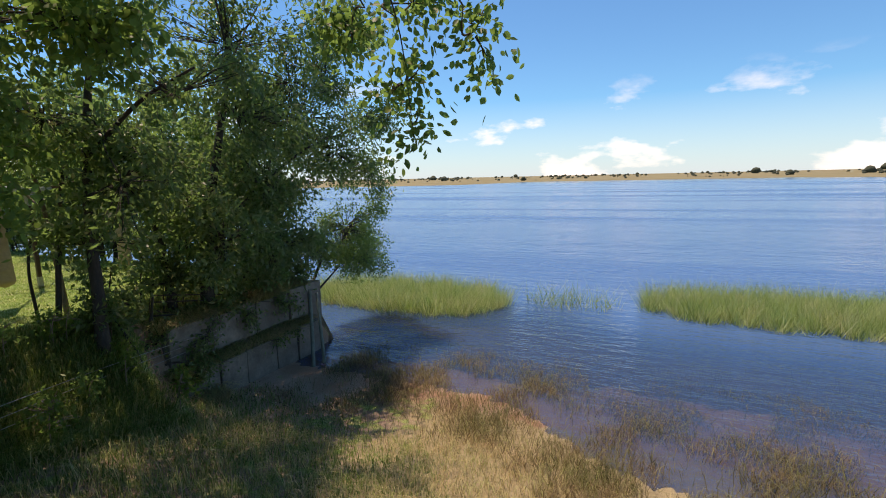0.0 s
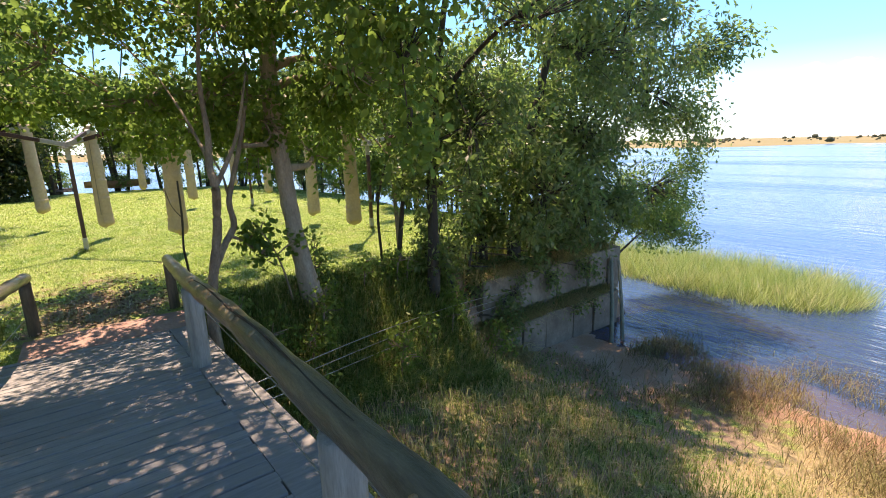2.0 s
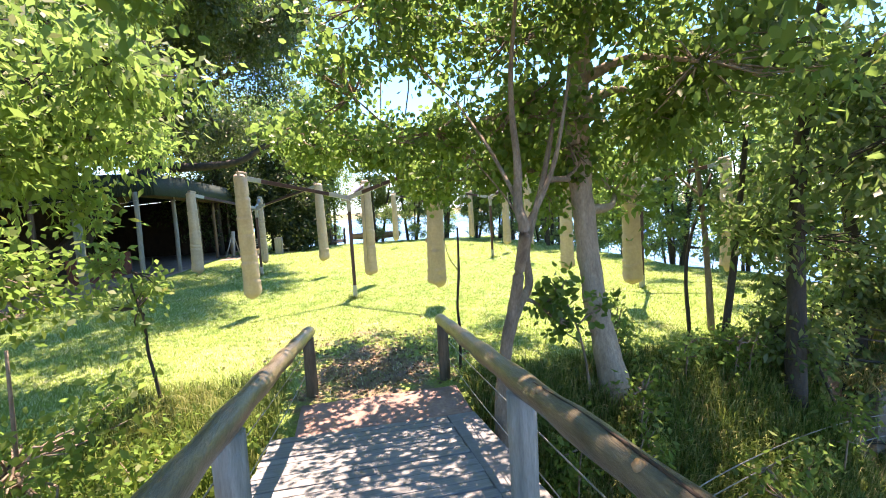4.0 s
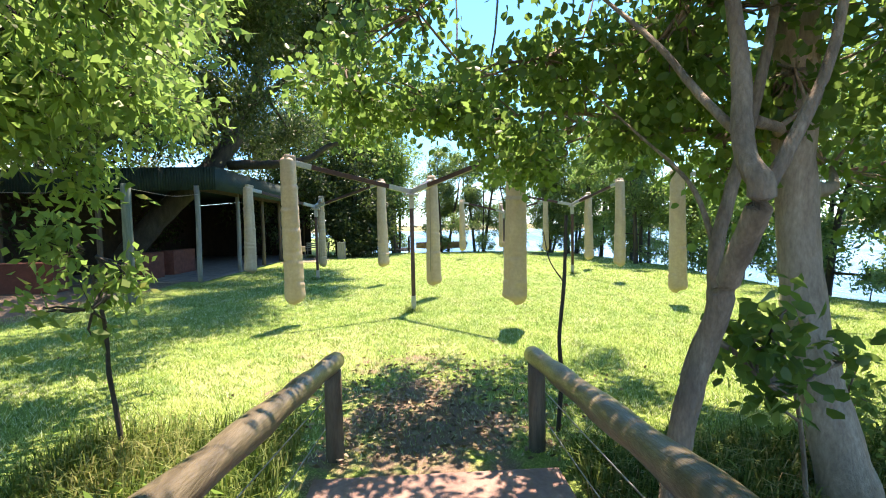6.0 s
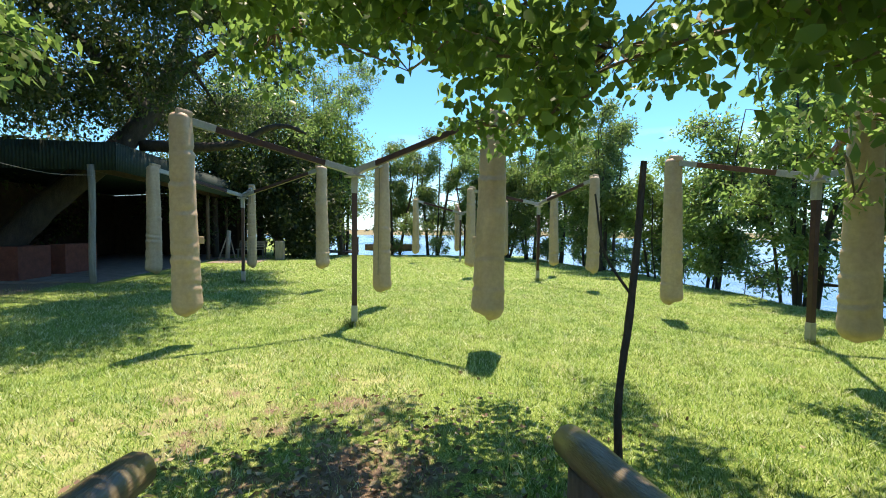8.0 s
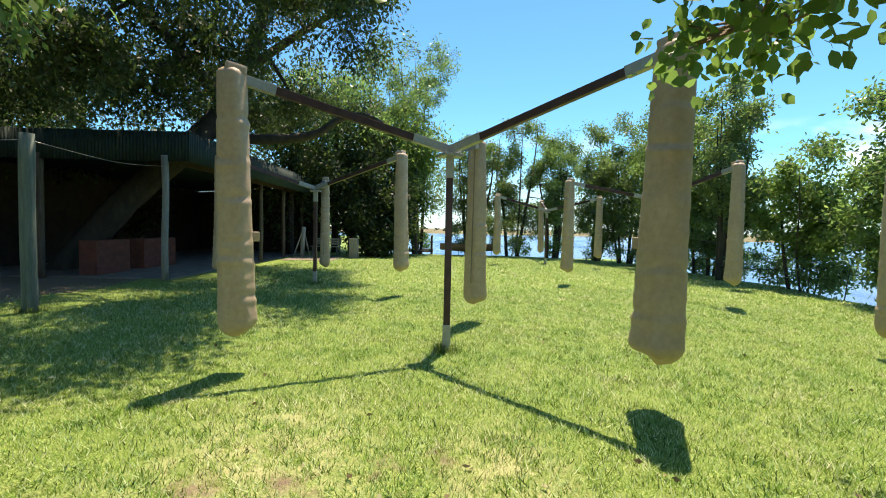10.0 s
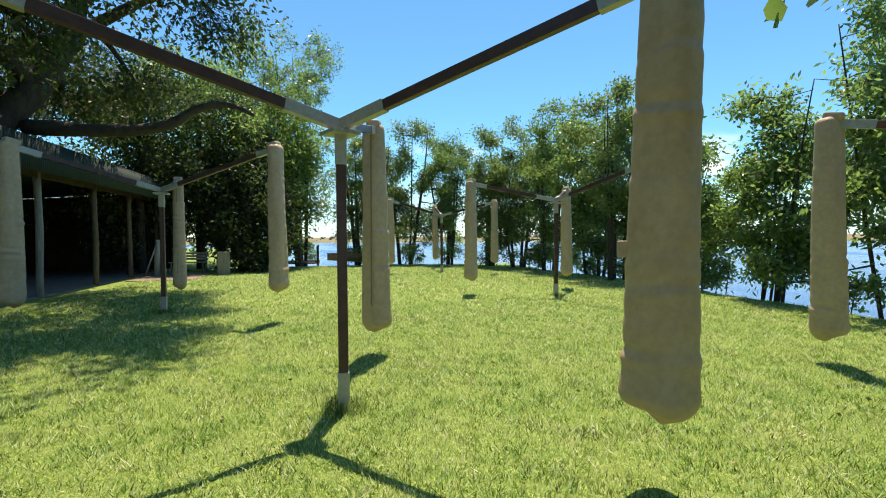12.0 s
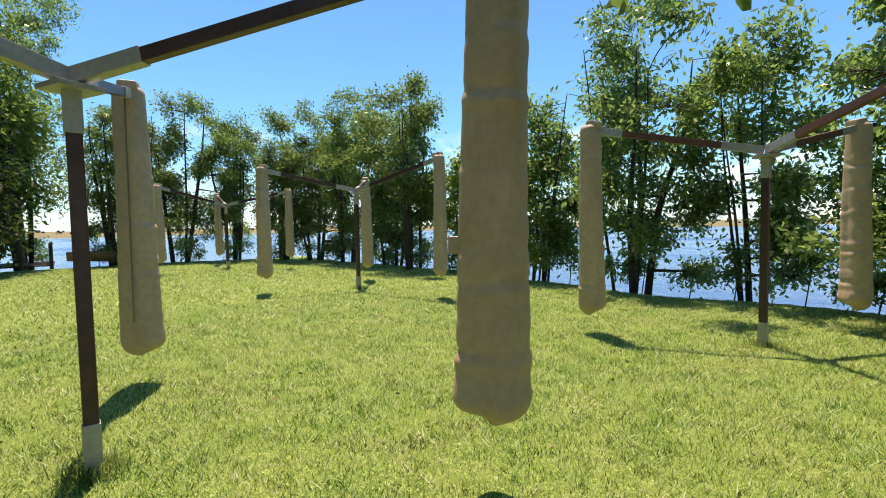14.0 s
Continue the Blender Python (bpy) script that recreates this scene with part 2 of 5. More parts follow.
STEEL_BROWN = plain_noise("painted_steel", (0.052, 0.022, 0.021), (0.095, 0.042, 0.038), 9, 0.38, 0.0, 0.1)
STEEL_RUST = plain_noise("rusty_red_steel", (0.10, 0.035, 0.02), (0.19, 0.075, 0.04), 9, 0.55, 0.0, 0.2)
STEEL_GALV = plain_noise("galvanised_steel", (0.36, 0.36, 0.34), (0.48, 0.48, 0.45), 22, 0.45, 0.35, 0.1)
ROOF_GREEN = plain_noise("roof_green_metal", (0.012, 0.030, 0.024), (0.022, 0.05, 0.04), 3, 0.75, 0.0, 0.15)
WOOD_DARK = plain_noise("shelter_dark_wood", (0.035, 0.022, 0.015), (0.08, 0.05, 0.035), 4, 0.8, bump=0.4)
BRICK_RED = plain_noise("red_brick", (0.17, 0.045, 0.03), (0.28, 0.085, 0.055), 6, 0.85, vary=0.3)
PAVING = plain_noise("earth_paving", (0.19, 0.135, 0.11), (0.34, 0.26, 0.215), 3, 0.9, bump=0.4)
SLAB_RED = plain_noise("red_slab", (0.25, 0.14, 0.115), (0.41, 0.26, 0.21), 5, 0.85, bump=0.4)
CONCRETE = plain_noise("wall_concrete", (0.12, 0.098, 0.074), (0.33, 0.285, 0.225), 2.2, 0.9, bump=0.6, dist=0.02, vary=0.5)
POST_GREEN = plain_noise("green_stained_post", (0.10, 0.13, 0.10), (0.22, 0.25, 0.19), 4, 0.8, bump=0.5, stretch=(4, 4, 0.4), dist=0.015)
PALE_WOOD = plain_noise("pale_wood", (0.42, 0.37, 0.30), (0.58, 0.53, 0.45), 5, 0.7)

# ---- building helpers ----


def quick_mesh(name, verts, faces, mat, smooth=False):
    """A mesh from arrays of places and of equal-sided faces."""
    me = bpy.data.meshes.new(name)
    verts, faces = np.asarray(verts, dtype=np.float32), np.asarray(faces, dtype=np.int32)
    k = faces.shape[1]
    me.vertices.add(len(verts))
    me.vertices.foreach_set("co", verts.ravel())
    me.loops.add(faces.size)
    me.loops.foreach_set("vertex_index", faces.ravel())
    me.polygons.add(len(faces))
    me.polygons.foreach_set("loop_start", np.arange(len(faces), dtype=np.int32) * k)
    if smooth:
        me.polygons.foreach_set("use_smooth", np.ones(len(faces), dtype=bool))
    me.update(calc_edges=True)
    me.materials.append(mat)
    return me


def attach(name, me, parent=None, label=""):
    ob = new(name, me)
    if parent is not None:
        ob.parent = parent
    if label:
        ob["label"] = label
    return ob


def part(name, bm, mat, parent=None, label="", smooth=False):
    me = bpy.data.meshes.new(name)
    bm.normal_update()
    bm.to_mesh(me)
    bm.free()
    if smooth:
        for p in me.polygons:
            p.use_smooth = True
    me.materials.append(mat)
    return attach(name, me, parent, label)


def thing(name, label, category, group="", at=(0, 0, 0)):
    ob = new(name)
    ob.location = at
    return tagged(ob, label, category, group)


def box(size, m=None, bevel=0.0, bm=None):
    bm = bm or bmesh.new()
    r = bmesh.ops.create_cube(bm, size=1.0, matrix=(m or Matrix()) @ Matrix.Diagonal((*size, 1)))
    if bevel:
        edges = {e for v in r["verts"] for e in v.link_edges}
        bmesh.ops.bevel(bm, geom=list(edges), offset=bevel, segments=2, affect="EDGES", profile=0.6)
    return bm


def tube_arrays(points, radii, sides=8, wobble=0.0, seed=0):
    """A tube along points, closed at both ends by a last ring drawn in."""
    rg = np.random.default_rng(seed)
    pts = np.array(points, dtype=float)
    rad = list(radii)
    pts = np.vstack([pts[0], pts, pts[-1]])
    rad = [rad[0] * 0.02] + rad + [rad[-1] * 0.02]
    way = np.gradient(pts, axis=0)
    way[0], way[-1] = way[1], way[-2]
    verts = []
    for p, w, r in zip(pts, way, rad):
        w = w / (np.linalg.norm(w) + 1e-9)
        a = np.cross(w, (0.31, 0.17, 0.93) if abs(w[2]) < 0.9 else (1, 0, 0))
        a /= np.linalg.norm(a)
        b = np.cross(w, a)
        ang = np.arange(sides) * 2 * np.pi / sides
        rr = r * (1 + wobble * rg.uniform(-1, 1, sides))
        verts.append(p + np.outer(np.cos(ang) * rr, a) + np.outer(np.sin(ang) * rr, b))
    n = len(pts)
    i, j = np.meshgrid(np.arange(n - 1), np.arange(sides), indexing="ij")
    j2 = (j + 1) % sides
    faces = np.stack([i * sides + j, i * sides + j2, (i + 1) * sides + j2, (i + 1) * sides + j], -1).reshape(-1, 4)
    return np.vstack(verts), faces


def joined(pieces):
    vs, fs, k = [], [], 0
    for v, f in pieces:
        vs.append(v)
        fs.append(f + k)
        k += len(v)
    return np.vstack(vs), np.vstack(fs)


def curve_points(ctrl, n=6):
    """A smooth run of (x, y, z, r) through control places."""
    c = np.array(ctrl, dtype=float)
    if len(c) < 3:
        return np.array([c[0] + (c[-1] - c[0]) * t for t in np.linspace(0, 1, n)])
    c = np.vstack([2 * c[0] - c[1], c, 2 * c[-1] - c[-2]])
    out = []
    for a, b, d, e in zip(c, c[1:], c[2:], c[3:]):
        for t in np.linspace(0, 1, n, endpoint=False):
            out.append(0.5 * (2 * b + (d - a) * t + (2 * a - 5 * b + 4 * d - e) * t * t + (3 * b - a - 3 * d + e) * t ** 3))
    out.append(c[-2])
    out = np.array(out)
    out[:, 3] = np.maximum(out[:, 3], 0.004)
    return out


def leaf_cards(places, ways, length, width, rg, broad=False):
    """Folded leaves at places, pointing along ways. Each is its own island."""
    n = len(places)
    w = ways / (np.linalg.norm(ways, axis=1, keepdims=True) + 1e-9)
    side = np.cross(w, rg.normal(size=(n, 3)))
    side /= np.linalg.norm(side, axis=1, keepdims=True) + 1e-9
    up = np.cross(side, w)
    ln = (length * rg.uniform(0.6, 1.25, n))[:, None]
    wd = (width * rg.uniform(0.7, 1.2, n))[:, None] * 0.5
    if not broad:
        v = np.stack([places, places + w * ln * 0.45 + side * wd + up * wd * 0.35, places + w * ln, places + w * ln * 0.45 - side * wd + up * wd * 0.35], 1)
        return v.reshape(-1, 3), np.arange(4 * n).reshape(n, 4)
    cup = up * wd * 0.3
    v = np.stack([places, places + w * ln * 0.25 + side * wd * 0.85 + cup, places + w * ln * 0.65 + side * wd + cup, places + w * ln,
                  places + w * ln * 0.65 - side * wd + cup, places + w * ln * 0.25 - side * wd * 0.85 + cup], 1)
    k = (np.arange(n) * 6)[:, None]
    f = np.concatenate([k + np.array([0, 1, 2, 3]), k + np.array([0, 3, 4, 5])])
    return v.reshape(-1, 3), f


TRI = np.stack([np.cos(np.arange(3) * 2.094), np.sin(np.arange(3) * 2.094)], 1)


def twig_arrays(run):
    """A thin three-sided bent twig along three places."""
    w = run[2] - run[0]
    w = w / (np.linalg.norm(w) + 1e-9)
    a = np.cross(w, (0.3, 0.2, 0.93))
    a = a / (np.linalg.norm(a) + 1e-9)
    ring = TRI @ np.stack([a, np.cross(w, a)])
    k = np.arange(3)
    f = np.stack([k, (k + 1) % 3, (k + 1) % 3 + 3, k + 3], 1)
    return np.vstack([run[0] + ring * 0.013, run[1] + ring * 0.009, run[2] + ring * 0.004]), np.vstack([f, f + 3])


def tree(label, limbs, lobes, bark, leaf, leaf_size=(0.09, 0.045), per=14, spread=0.22, seed=1, broad=False, twigs=0.35, droop=0.5, group="trees", name="tree", sides=9, thin=1.0):
    """limbs: runs of (x, y, z, r), the trunk first. lobes: (x, y, z, rx, ry, rz, clusters), the masses of the crown."""
    rg = np.random.default_rng(seed)
    base = np.array(limbs[0][0][:3])
    ob = thing(name, label, "shrub" if "shrub" in name else "tree", group, tuple(base))
    first = curve_points(limbs[0])
    v, f = tube_arrays(first[:, :3] - base, first[:, 3], sides, 0.08, seed)
    attach("trunk", quick_mesh("trunk", v, f, bark, True), ob)
    runs = [curve_points(l) for l in limbs[1:]]
    spine = np.vstack([curve_points(l) for l in limbs])
    limb_pieces = [tube_arrays(r[:, :3] - base, r[:, 3], 7, 0.08, seed + i) for i, r in enumerate(runs)]
    pieces = []
    places, ways = [], []
    for cx, cy, cz, rx, ry, rz, n in lobes:
        c, r = np.array((cx, cy, cz)), np.array((rx, ry, rz))
        n = max(6, int(n * thin))
        d = rg.normal(size=(n, 3))
        d /= np.linalg.norm(d, axis=1, keepdims=True)
        bunch = max(3, min(14, n // 14))
        e = rg.normal(size=(bunch, 3))
        e /= np.linalg.norm(e, axis=1, keepdims=True)
        hearts = e * rg.uniform(0.35, 1.0, (bunch, 1))
        own = rg.integers(0, bunch, n)
        local = hearts[own] + d * (rg.uniform(0.1, 1.0, (n, 1)) ** 0.6) * rg.uniform(0.22, 0.5, bunch)[own][:, None]
        cl = c + local * r
        near = spine[np.argmin(((spine[None, :, :3] - c) ** 2).sum(2)[0])]
        if np.linalg.norm(near[:3] - c) > 0.3 * r.max():
            mid = (near[:3] + c) / 2 + rg.normal(size=3) * 0.15 * r
            run = curve_points([(*near[:3], near[3] * 0.6), (*mid, max(0.35 * near[3], 0.012)), (*c, max(0.15 * near[3], 0.008))], 4)
            limb_pieces.append(tube_arrays(run[:, :3] - base, run[:, 3], 6, 0.05, seed))
        for p in cl[rg.random(n) < twigs]:
            s = c + (p - c) * 0.15
            q = (s + p) / 2 + rg.normal(size=3) * 0.06 * r.mean()
            pieces.append(twig_arrays(np.array([s, q, p]) - base))
        k = rg.integers(int(per * 0.6), int(per * 1.4) + 1, n)
        cc, dd = np.repeat(cl, k, 0), np.repeat(d, k, 0)
        stalk = rg.normal(size=(n, 3)) + d * 0.8 - np.array((0, 0, droop))
        stalk = np.repeat(stalk / np.linalg.norm(stalk, axis=1, keepdims=True), k, 0)
        off = rg.normal(size=cc.shape) * spread * 0.55 + stalk * rg.uniform(-1, 1, (len(cc), 1)) * spread * 1.3
        places.append(cc + off - base)
        ways.append(stalk * 0.7 + rg.normal(size=cc.shape) * 0.6 + dd * 0.25 - np.array((0, 0, droop * 0.6)))
    for v, f in limb_pieces:
        attach("limb", quick_mesh("limb", v, f, bark, True), ob)
    if pieces:
        v, f = joined(pieces)
        tagged(attach("twig_mass", quick_mesh("twig_mass", v, f, bark, True), ob), kind="stuff")
    if places:
        v, f = leaf_cards(np.vstack(places), np.vstack(ways), leaf_size[0], leaf_size[1], rg, broad)
        attach("crown", quick_mesh("crown", v, f, leaf), ob)
    return ob


def blades(name, label, category, places, height, width, lean, mat, seed=3, bent=True):
    """Grass as stuff: one blade a place, two faces when bent."""
    rg = np.random.default_rng(seed)
    n = len(places)
    a = rg.uniform(0, 2 * np.pi, n)
    side = np.stack([np.cos(a), np.sin(a), np.zeros(n)], 1)
    b = rg.uniform(0, 2 * np.pi, n)
    tip = np.stack([np.cos(b), np.sin(b), np.zeros(n)], 1) * rg.uniform(0.2, 1.0, (n, 1)) * lean
    h = (height * rg.uniform(0.45, 1.2, n))[:, None]
    up = np.array((0, 0, 1.0))
    w = side * (width * rg.uniform(0.7, 1.3, n))[:, None] * 0.5
    if bent:
        m = places + up * h * 0.6 + tip * h * 0.3
        t = places + up * h * (1 - 0.35 * lean) + tip * h
        v = np.stack([places - w, places + w, m + w * 0.8, m - w * 0.8, t], 1).reshape(-1, 3)
        k = (np.arange(n) * 5)[:, None]
        f = np.concatenate([k + np.array([0, 1, 2]), k + np.array([0, 2, 3]), k + np.array([3, 2, 4])])
    else:
        v = np.stack([places - w, places + w, places + up * h + tip * h], 1).reshape(-1, 3)
        f = np.arange(3 * n).reshape(n, 3)
    ob = new(name, quick_mesh(name, v, f, mat))
    return tagged(ob, label, category, kind="stuff")


# ---- ground and lake ----


def ease(a, b, x):
    t = np.clip((x - a) / (b - a), 0, 1)
    return t * t * (3 - 2 * t)


LAKE = -2.35


def shore_gap(x, y):
    """How far a place lies beyond the edge of the lawn, towards the lake."""
    north = y - (10.7 + 0.35 * np.sin(x * 0.45) + 0.2 * np.sin(x * 1.3 + 1))
    west = (-37.0 + 0.4 * np.sin(y * 0.5) - x) - 60 * ease(-4.0, -12.0, y)
    return np.maximum(north, west)


def height(x, y):
    d = shore_gap(x, y)
    z = -0.09 * ease(3, 9, y) - 2.75 * ease(-0.1, 1.5, d) - 1.4 * ease(1.5, 14, d)
    y0, y = y, y + 2.0 * ease(-2.6, 1.4, x)
    beach = -1.05 - 1.25 * ease(2.5, 8.3, y) - 0.3 * ease(8.5, 13, y) - 1.5 * ease(13, 26, y) + 1.0 * ease(-3, -9, y)
    y = y0
    soft = ease(-8.75, -6.5, x)
    hard = 0.16 * ease(-9.1, -8.6, x) + 0.46 * ease(-8.3, -8.08, x) + 0.38 * ease(-8.04, -7.85, x)
    w = ease(5.4, 6.7, y)
    t = soft * (1 - w) + hard * w
    z = z * (1 - t) + beach * t
    t = ease(3.2, 6.5, x) * ease(5.5, 2.0, y)
    z = z * (1 - t) + 1.0 * t
    r = np.hypot(x, y)
    t = ease(276, 284, r + 5 * np.sin(np.arctan2(y, x) * 9))
    return z * (1 - t) + (-2.05) * t


def spread_axis(lo, hi, step, far_lo, far_hi):
    mid = np.arange(lo, hi + step, step)
    left = lo - np.cumsum(np.geomspace(step * 1.4, abs(far_lo - lo) * 0.22, 26))
    right = hi + np.cumsum(np.geomspace(step * 1.4, abs(far_hi - hi) * 0.22, 26))
    return np.concatenate([left[::-1], mid, right])


gx, gy = spread_axis(-20, 6, 0.125, -3000, 3000), spread_axis(-6, 14, 0.16, -3000, 3000)
GX, GY = np.meshgrid(gx, gy, indexing="ij")
rough_rg = np.random.default_rng(5)
GZ = height(GX, GY) + rough_rg.uniform(-0.012, 0.012, GX.shape) * (np.hypot(GX, GY) < 60)
ni, nj = GX.shape
ii, jj = np.meshgrid(np.arange(ni - 1), np.arange(nj - 1), indexing="ij")
gfaces = np.stack([ii * nj + jj, (ii + 1) * nj + jj, (ii + 1) * nj + jj + 1, ii * nj + jj + 1], -1).reshape(-1, 4)
ground_mesh = quick_mesh("ground", np.stack([GX, GY, GZ], -1).reshape(-1, 3), gfaces, GROUND, True)


def point_values(me, name, values):
    a = me.attributes.new(name, "FLOAT", "POINT")
    a.data.foreach_set("value", np.asarray(values, dtype=np.float32).ravel())


east = ease(-8.3, -6.9, GX) * (np.hypot(GX, GY) < 120)
worn = np.maximum(0.8 * ease(1.45, 0.2, np.hypot((GX + 9.7) / 1.6, (GY - 0.3) / 1.15)), 0.42 * ease(1.4, 0.3, np.hypot((GX + 11.5) / 1.6, (GY + 0.3) / 1.5)))
worn = np.maximum(worn, ease(0.3, -0.9, GY + 7.6 + 0.25 * np.sin(GX)) * (GX < -15.2) * (GX > -37) * (GY > -15))
point_values(ground_mesh, "worn", np.maximum(worn, 0.62 * east))
pale = 0.75 * np.maximum(ease(1.2, 0.3, np.hypot((GX + 12.3) / 1.5, (GY + 1.1) / 0.9)), ease(1.2, 0.3, np.hypot((GX + 12.2) / 1.1, (GY - 0.5) / 0.5)))
pale = np.maximum(pale, 0.7 * ease(1.2, 0.3, np.hypot((GX + 11.2) / 1.0, (GY + 2.0) / 0.9)))
point_values(ground_mesh, "pale", pale)
point_values(ground_mesh, "dry", east * ease(-4.6, -2.0, GX) * ease(2.5, 6.0, GY) * 0.95)
point_values(ground_mesh, "mud", np.maximum(ease(-9.0, -8.8, GX) * ease(-7.3, -7.5, GX) * (GY > 6) * (GY < 11.5), np.maximum(east * ease(5.2, 6.8, GY) * ease(-4.4, -5.6, GX), east * ease(8.0, 9.6, GY))))
point_values(ground_mesh, "bed", np.maximum(ease(10.4, 13.5, GY), ease(0.1, 1.0, shore_gap(GX, GY))))
point_values(ground_mesh, "far", ease(270, 276, np.hypot(GX, GY)))
tagged(new("ground", ground_mesh), "mown green lawn with worn soil and a muddy grassy lake bank", "ground", kind="structure")

wx, wy = spread_axis(-12, 8, 0.5, -600, 600), spread_axis(6, 24, 0.5, -600, 600)
WX, WY = np.meshgrid(wx, wy, indexing="ij")
ni, nj = WX.shape
ii, jj = np.meshgrid(np.arange(ni - 1), np.arange(nj - 1), indexing="ij")
wfaces = np.stack([ii * nj + jj, (ii + 1) * nj + jj, (ii + 1) * nj + jj + 1, ii * nj + jj + 1], -1).reshape(-1, 4)
water_mesh = quick_mesh("water", np.stack([WX, WY, 0 * WX + LAKE], -1).reshape(-1, 3), wfaces, WATER, True)
depth = LAKE - height(WX, WY)
# the 0.30 floor puts reflected sky blue into the colour of the shallows
point_values(water_mesh, "deep", 0.30 + 0.70 * ease(0.15, 1.0, depth))
tagged(new("water", water_mesh), "rippled blue lake water, clear brown in the shallows", "water", kind="structure")

# ---- foot bridge ----
DECK_X = (-8.0, -5.9, -3.8, -2.5, -1.4, 0.8, 4.5)
DECK_Z = (0.05, 0.34, 0.61, 0.74, 0.83, 1.03, 1.12)
DECK_Y0, DECK_Y1 = -0.72, 1.26


def deck_z(x):
    return float(np.interp(x, DECK_X, DECK_Z))


bridge = thing("foot_bridge", "weathered grey timber footbridge with log handrails", "bridge", at=(-8.0, 0.25, 0.0))
BO = Vector((-8.0, 0.25, 0.0))


def tube_part(name, pts, radii, mat, parent, origin, sides=12, label="", wobble=0.03, seed=0):
    v, f = tube_arrays(np.array(pts) - np.array(origin), radii, sides, wobble, seed)
    return attach(name, quick_mesh(name, v, f, mat, True), parent, label)


for y, i in ((-0.55, 0), (0.25, 1), (1.05, 2)):
    xs = np.linspace(-8.0, 4.5, 16)
    tube_part("beam", [(x, y, deck_z(x) - 0.16) for x in xs], [0.09] * 16, POST_BROWN, bridge, BO, 8)
RAIL_PTS = {
    1: [(-9.30, 1.19, 0.72), (-7.6, 1.08, 0.95), (-5.9, 1.0, 1.15), (-4.3, 0.98, 1.30), (-2.7, 0.97, 1.375), (-0.9, 0.97, 1.48), (0.6, 0.97, 1.60), (4.4, 0.97, 1.74)],
    -1: [(-9.26, -0.42, 0.74), (-7.6, -0.47, 0.95), (-5.9, -0.52, 1.15), (-4.3, -0.53, 1.34), (-2.7, -0.54, 1.42), (-0.9, -0.54, 1.52), (0.6, -0.54, 1.62), (4.4, -0.54, 1.76)],
}
for side in (1, -1):
    c = curve_points([(*p, 0.068) for p in RAIL_PTS[side]], 8)
    c[:, 3] = 0.069 + 0.006 * np.sin(np.arange(len(c)) * 1.7)
    tube_part("handrail", c[:, :3], list(c[:, 3]), LOG, bridge, BO, 16, "peeled log handrail, worn shiny", 0.02, side + 4)
    for px in (-9.12, -5.95, -2.75, 0.5, 3.8):
        py = float(np.interp(px, [p[0] for p in RAIL_PTS[side]], [p[1] for p in RAIL_PTS[side]]))
        top = float(np.interp(px, [p[0] for p in RAIL_PTS[side]], [p[2] for p in RAIL_PTS[side]])) - 0.055
        end = px < -9
        r = 0.068 if end else 0.082
        n = 7
        tube_part("post", [(px, py, z) for z in np.linspace(-0.3 if end else deck_z(px) - 0.75, top, n)], [r] * n, POST_BROWN if end else POST_GREY, bridge, BO, 14, "dark split end post" if end else "", 0.04, int(px * 10) + 190)
    for k, drop in ((0, 0.30), (1, 0.55)):
        pts = [(x, y + side * 0.085, z - drop + 0.012 * math.sin(x * 2 + k)) for x, y, z in RAIL_PTS[side]]
        c = curve_points([(*p, 0.0045) for p in pts], 5)
        tube_part("wire", c[:, :3], [0.0045] * len(c), WIRE, bridge, BO, 5, "sagging steel wire", 0)
RAIL_R = [p for p in curve_points([(*p, 0.068) for p in RAIL_PTS[1]], 8)]


def on_rail(x, turn, out=0.069):
    """A place on the skin of the lake-side handrail, turned from its top towards the deck."""
    k = [float(np.interp(x, [p[0] for p in RAIL_R], [p[i] for p in RAIL_R])) for i in (1, 2)]
    return (x, k[0] - out * math.sin(radians(turn)), k[1] + out * math.cos(radians(turn)))


KNOT = plain_noise("cut_knot", (0.30, 0.17, 0.08), (0.48, 0.30, 0.16), 40, 0.6)
for kx, turn in ((-4.8, 35), (-4.42, 20), (-4.1, 40), (-3.7, 30), (-2.2, 55), (-5.6, 25)):
    a, b = on_rail(kx, turn, 0.05), on_rail(kx, turn, 0.077)
    tube_part("knot", [a, b], [0.024, 0.019], KNOT, bridge, BO, 10, "pale sawn-off knot", 0.1, int(kx * 10) + 90)
xs = np.linspace(-5.7, -2.6, 26)
tube_part("crack", [on_rail(x, 8 + 7 * math.sin(x * 4), 0.071) for x in xs], [0.002 + 0.0055 * math.sin((x + 5.7) / 3.1 * math.pi) for x in xs], WOOD_DARK, bridge, BO, 6, "long dark drying crack", 0.2, 5)
for side in (1, -1):
    ex, ey, ez = RAIL_PTS[side][0]
    # a small dark disc stands in for the dark hole in the rail end
    tube_part("bolt", [(ex + 0.10, ey, ez + 0.05), (ex + 0.10, ey, ez + 0.082)], [0.014, 0.013], WOOD_DARK, bridge, BO, 8, "small dark disc marking a bolt hole", 0)
# slack fence wires run to the trees
fence = thing("wire_fence", "slack rusty wire strands strung between tree trunks", "fence", at=(-7.7, 4.0, -0.4))
for k in range(3):
    pts = [(-6.0, 1.35, -0.05 - 0.12 * k), (-7.0, 3.4, -0.35 - 0.16 * k), (-7.75, 5.6, -0.62 - 0.15 * k), (-7.9, 7.6, -0.75 - 0.1 * k)]
    c = curve_points([(*p, 0.006) for p in pts], 6)
    tube_part("wire", c[:, :3], [0.006] * len(c), WIRE, fence, (-7.7, 4.0, -0.4), 5, "", 0)

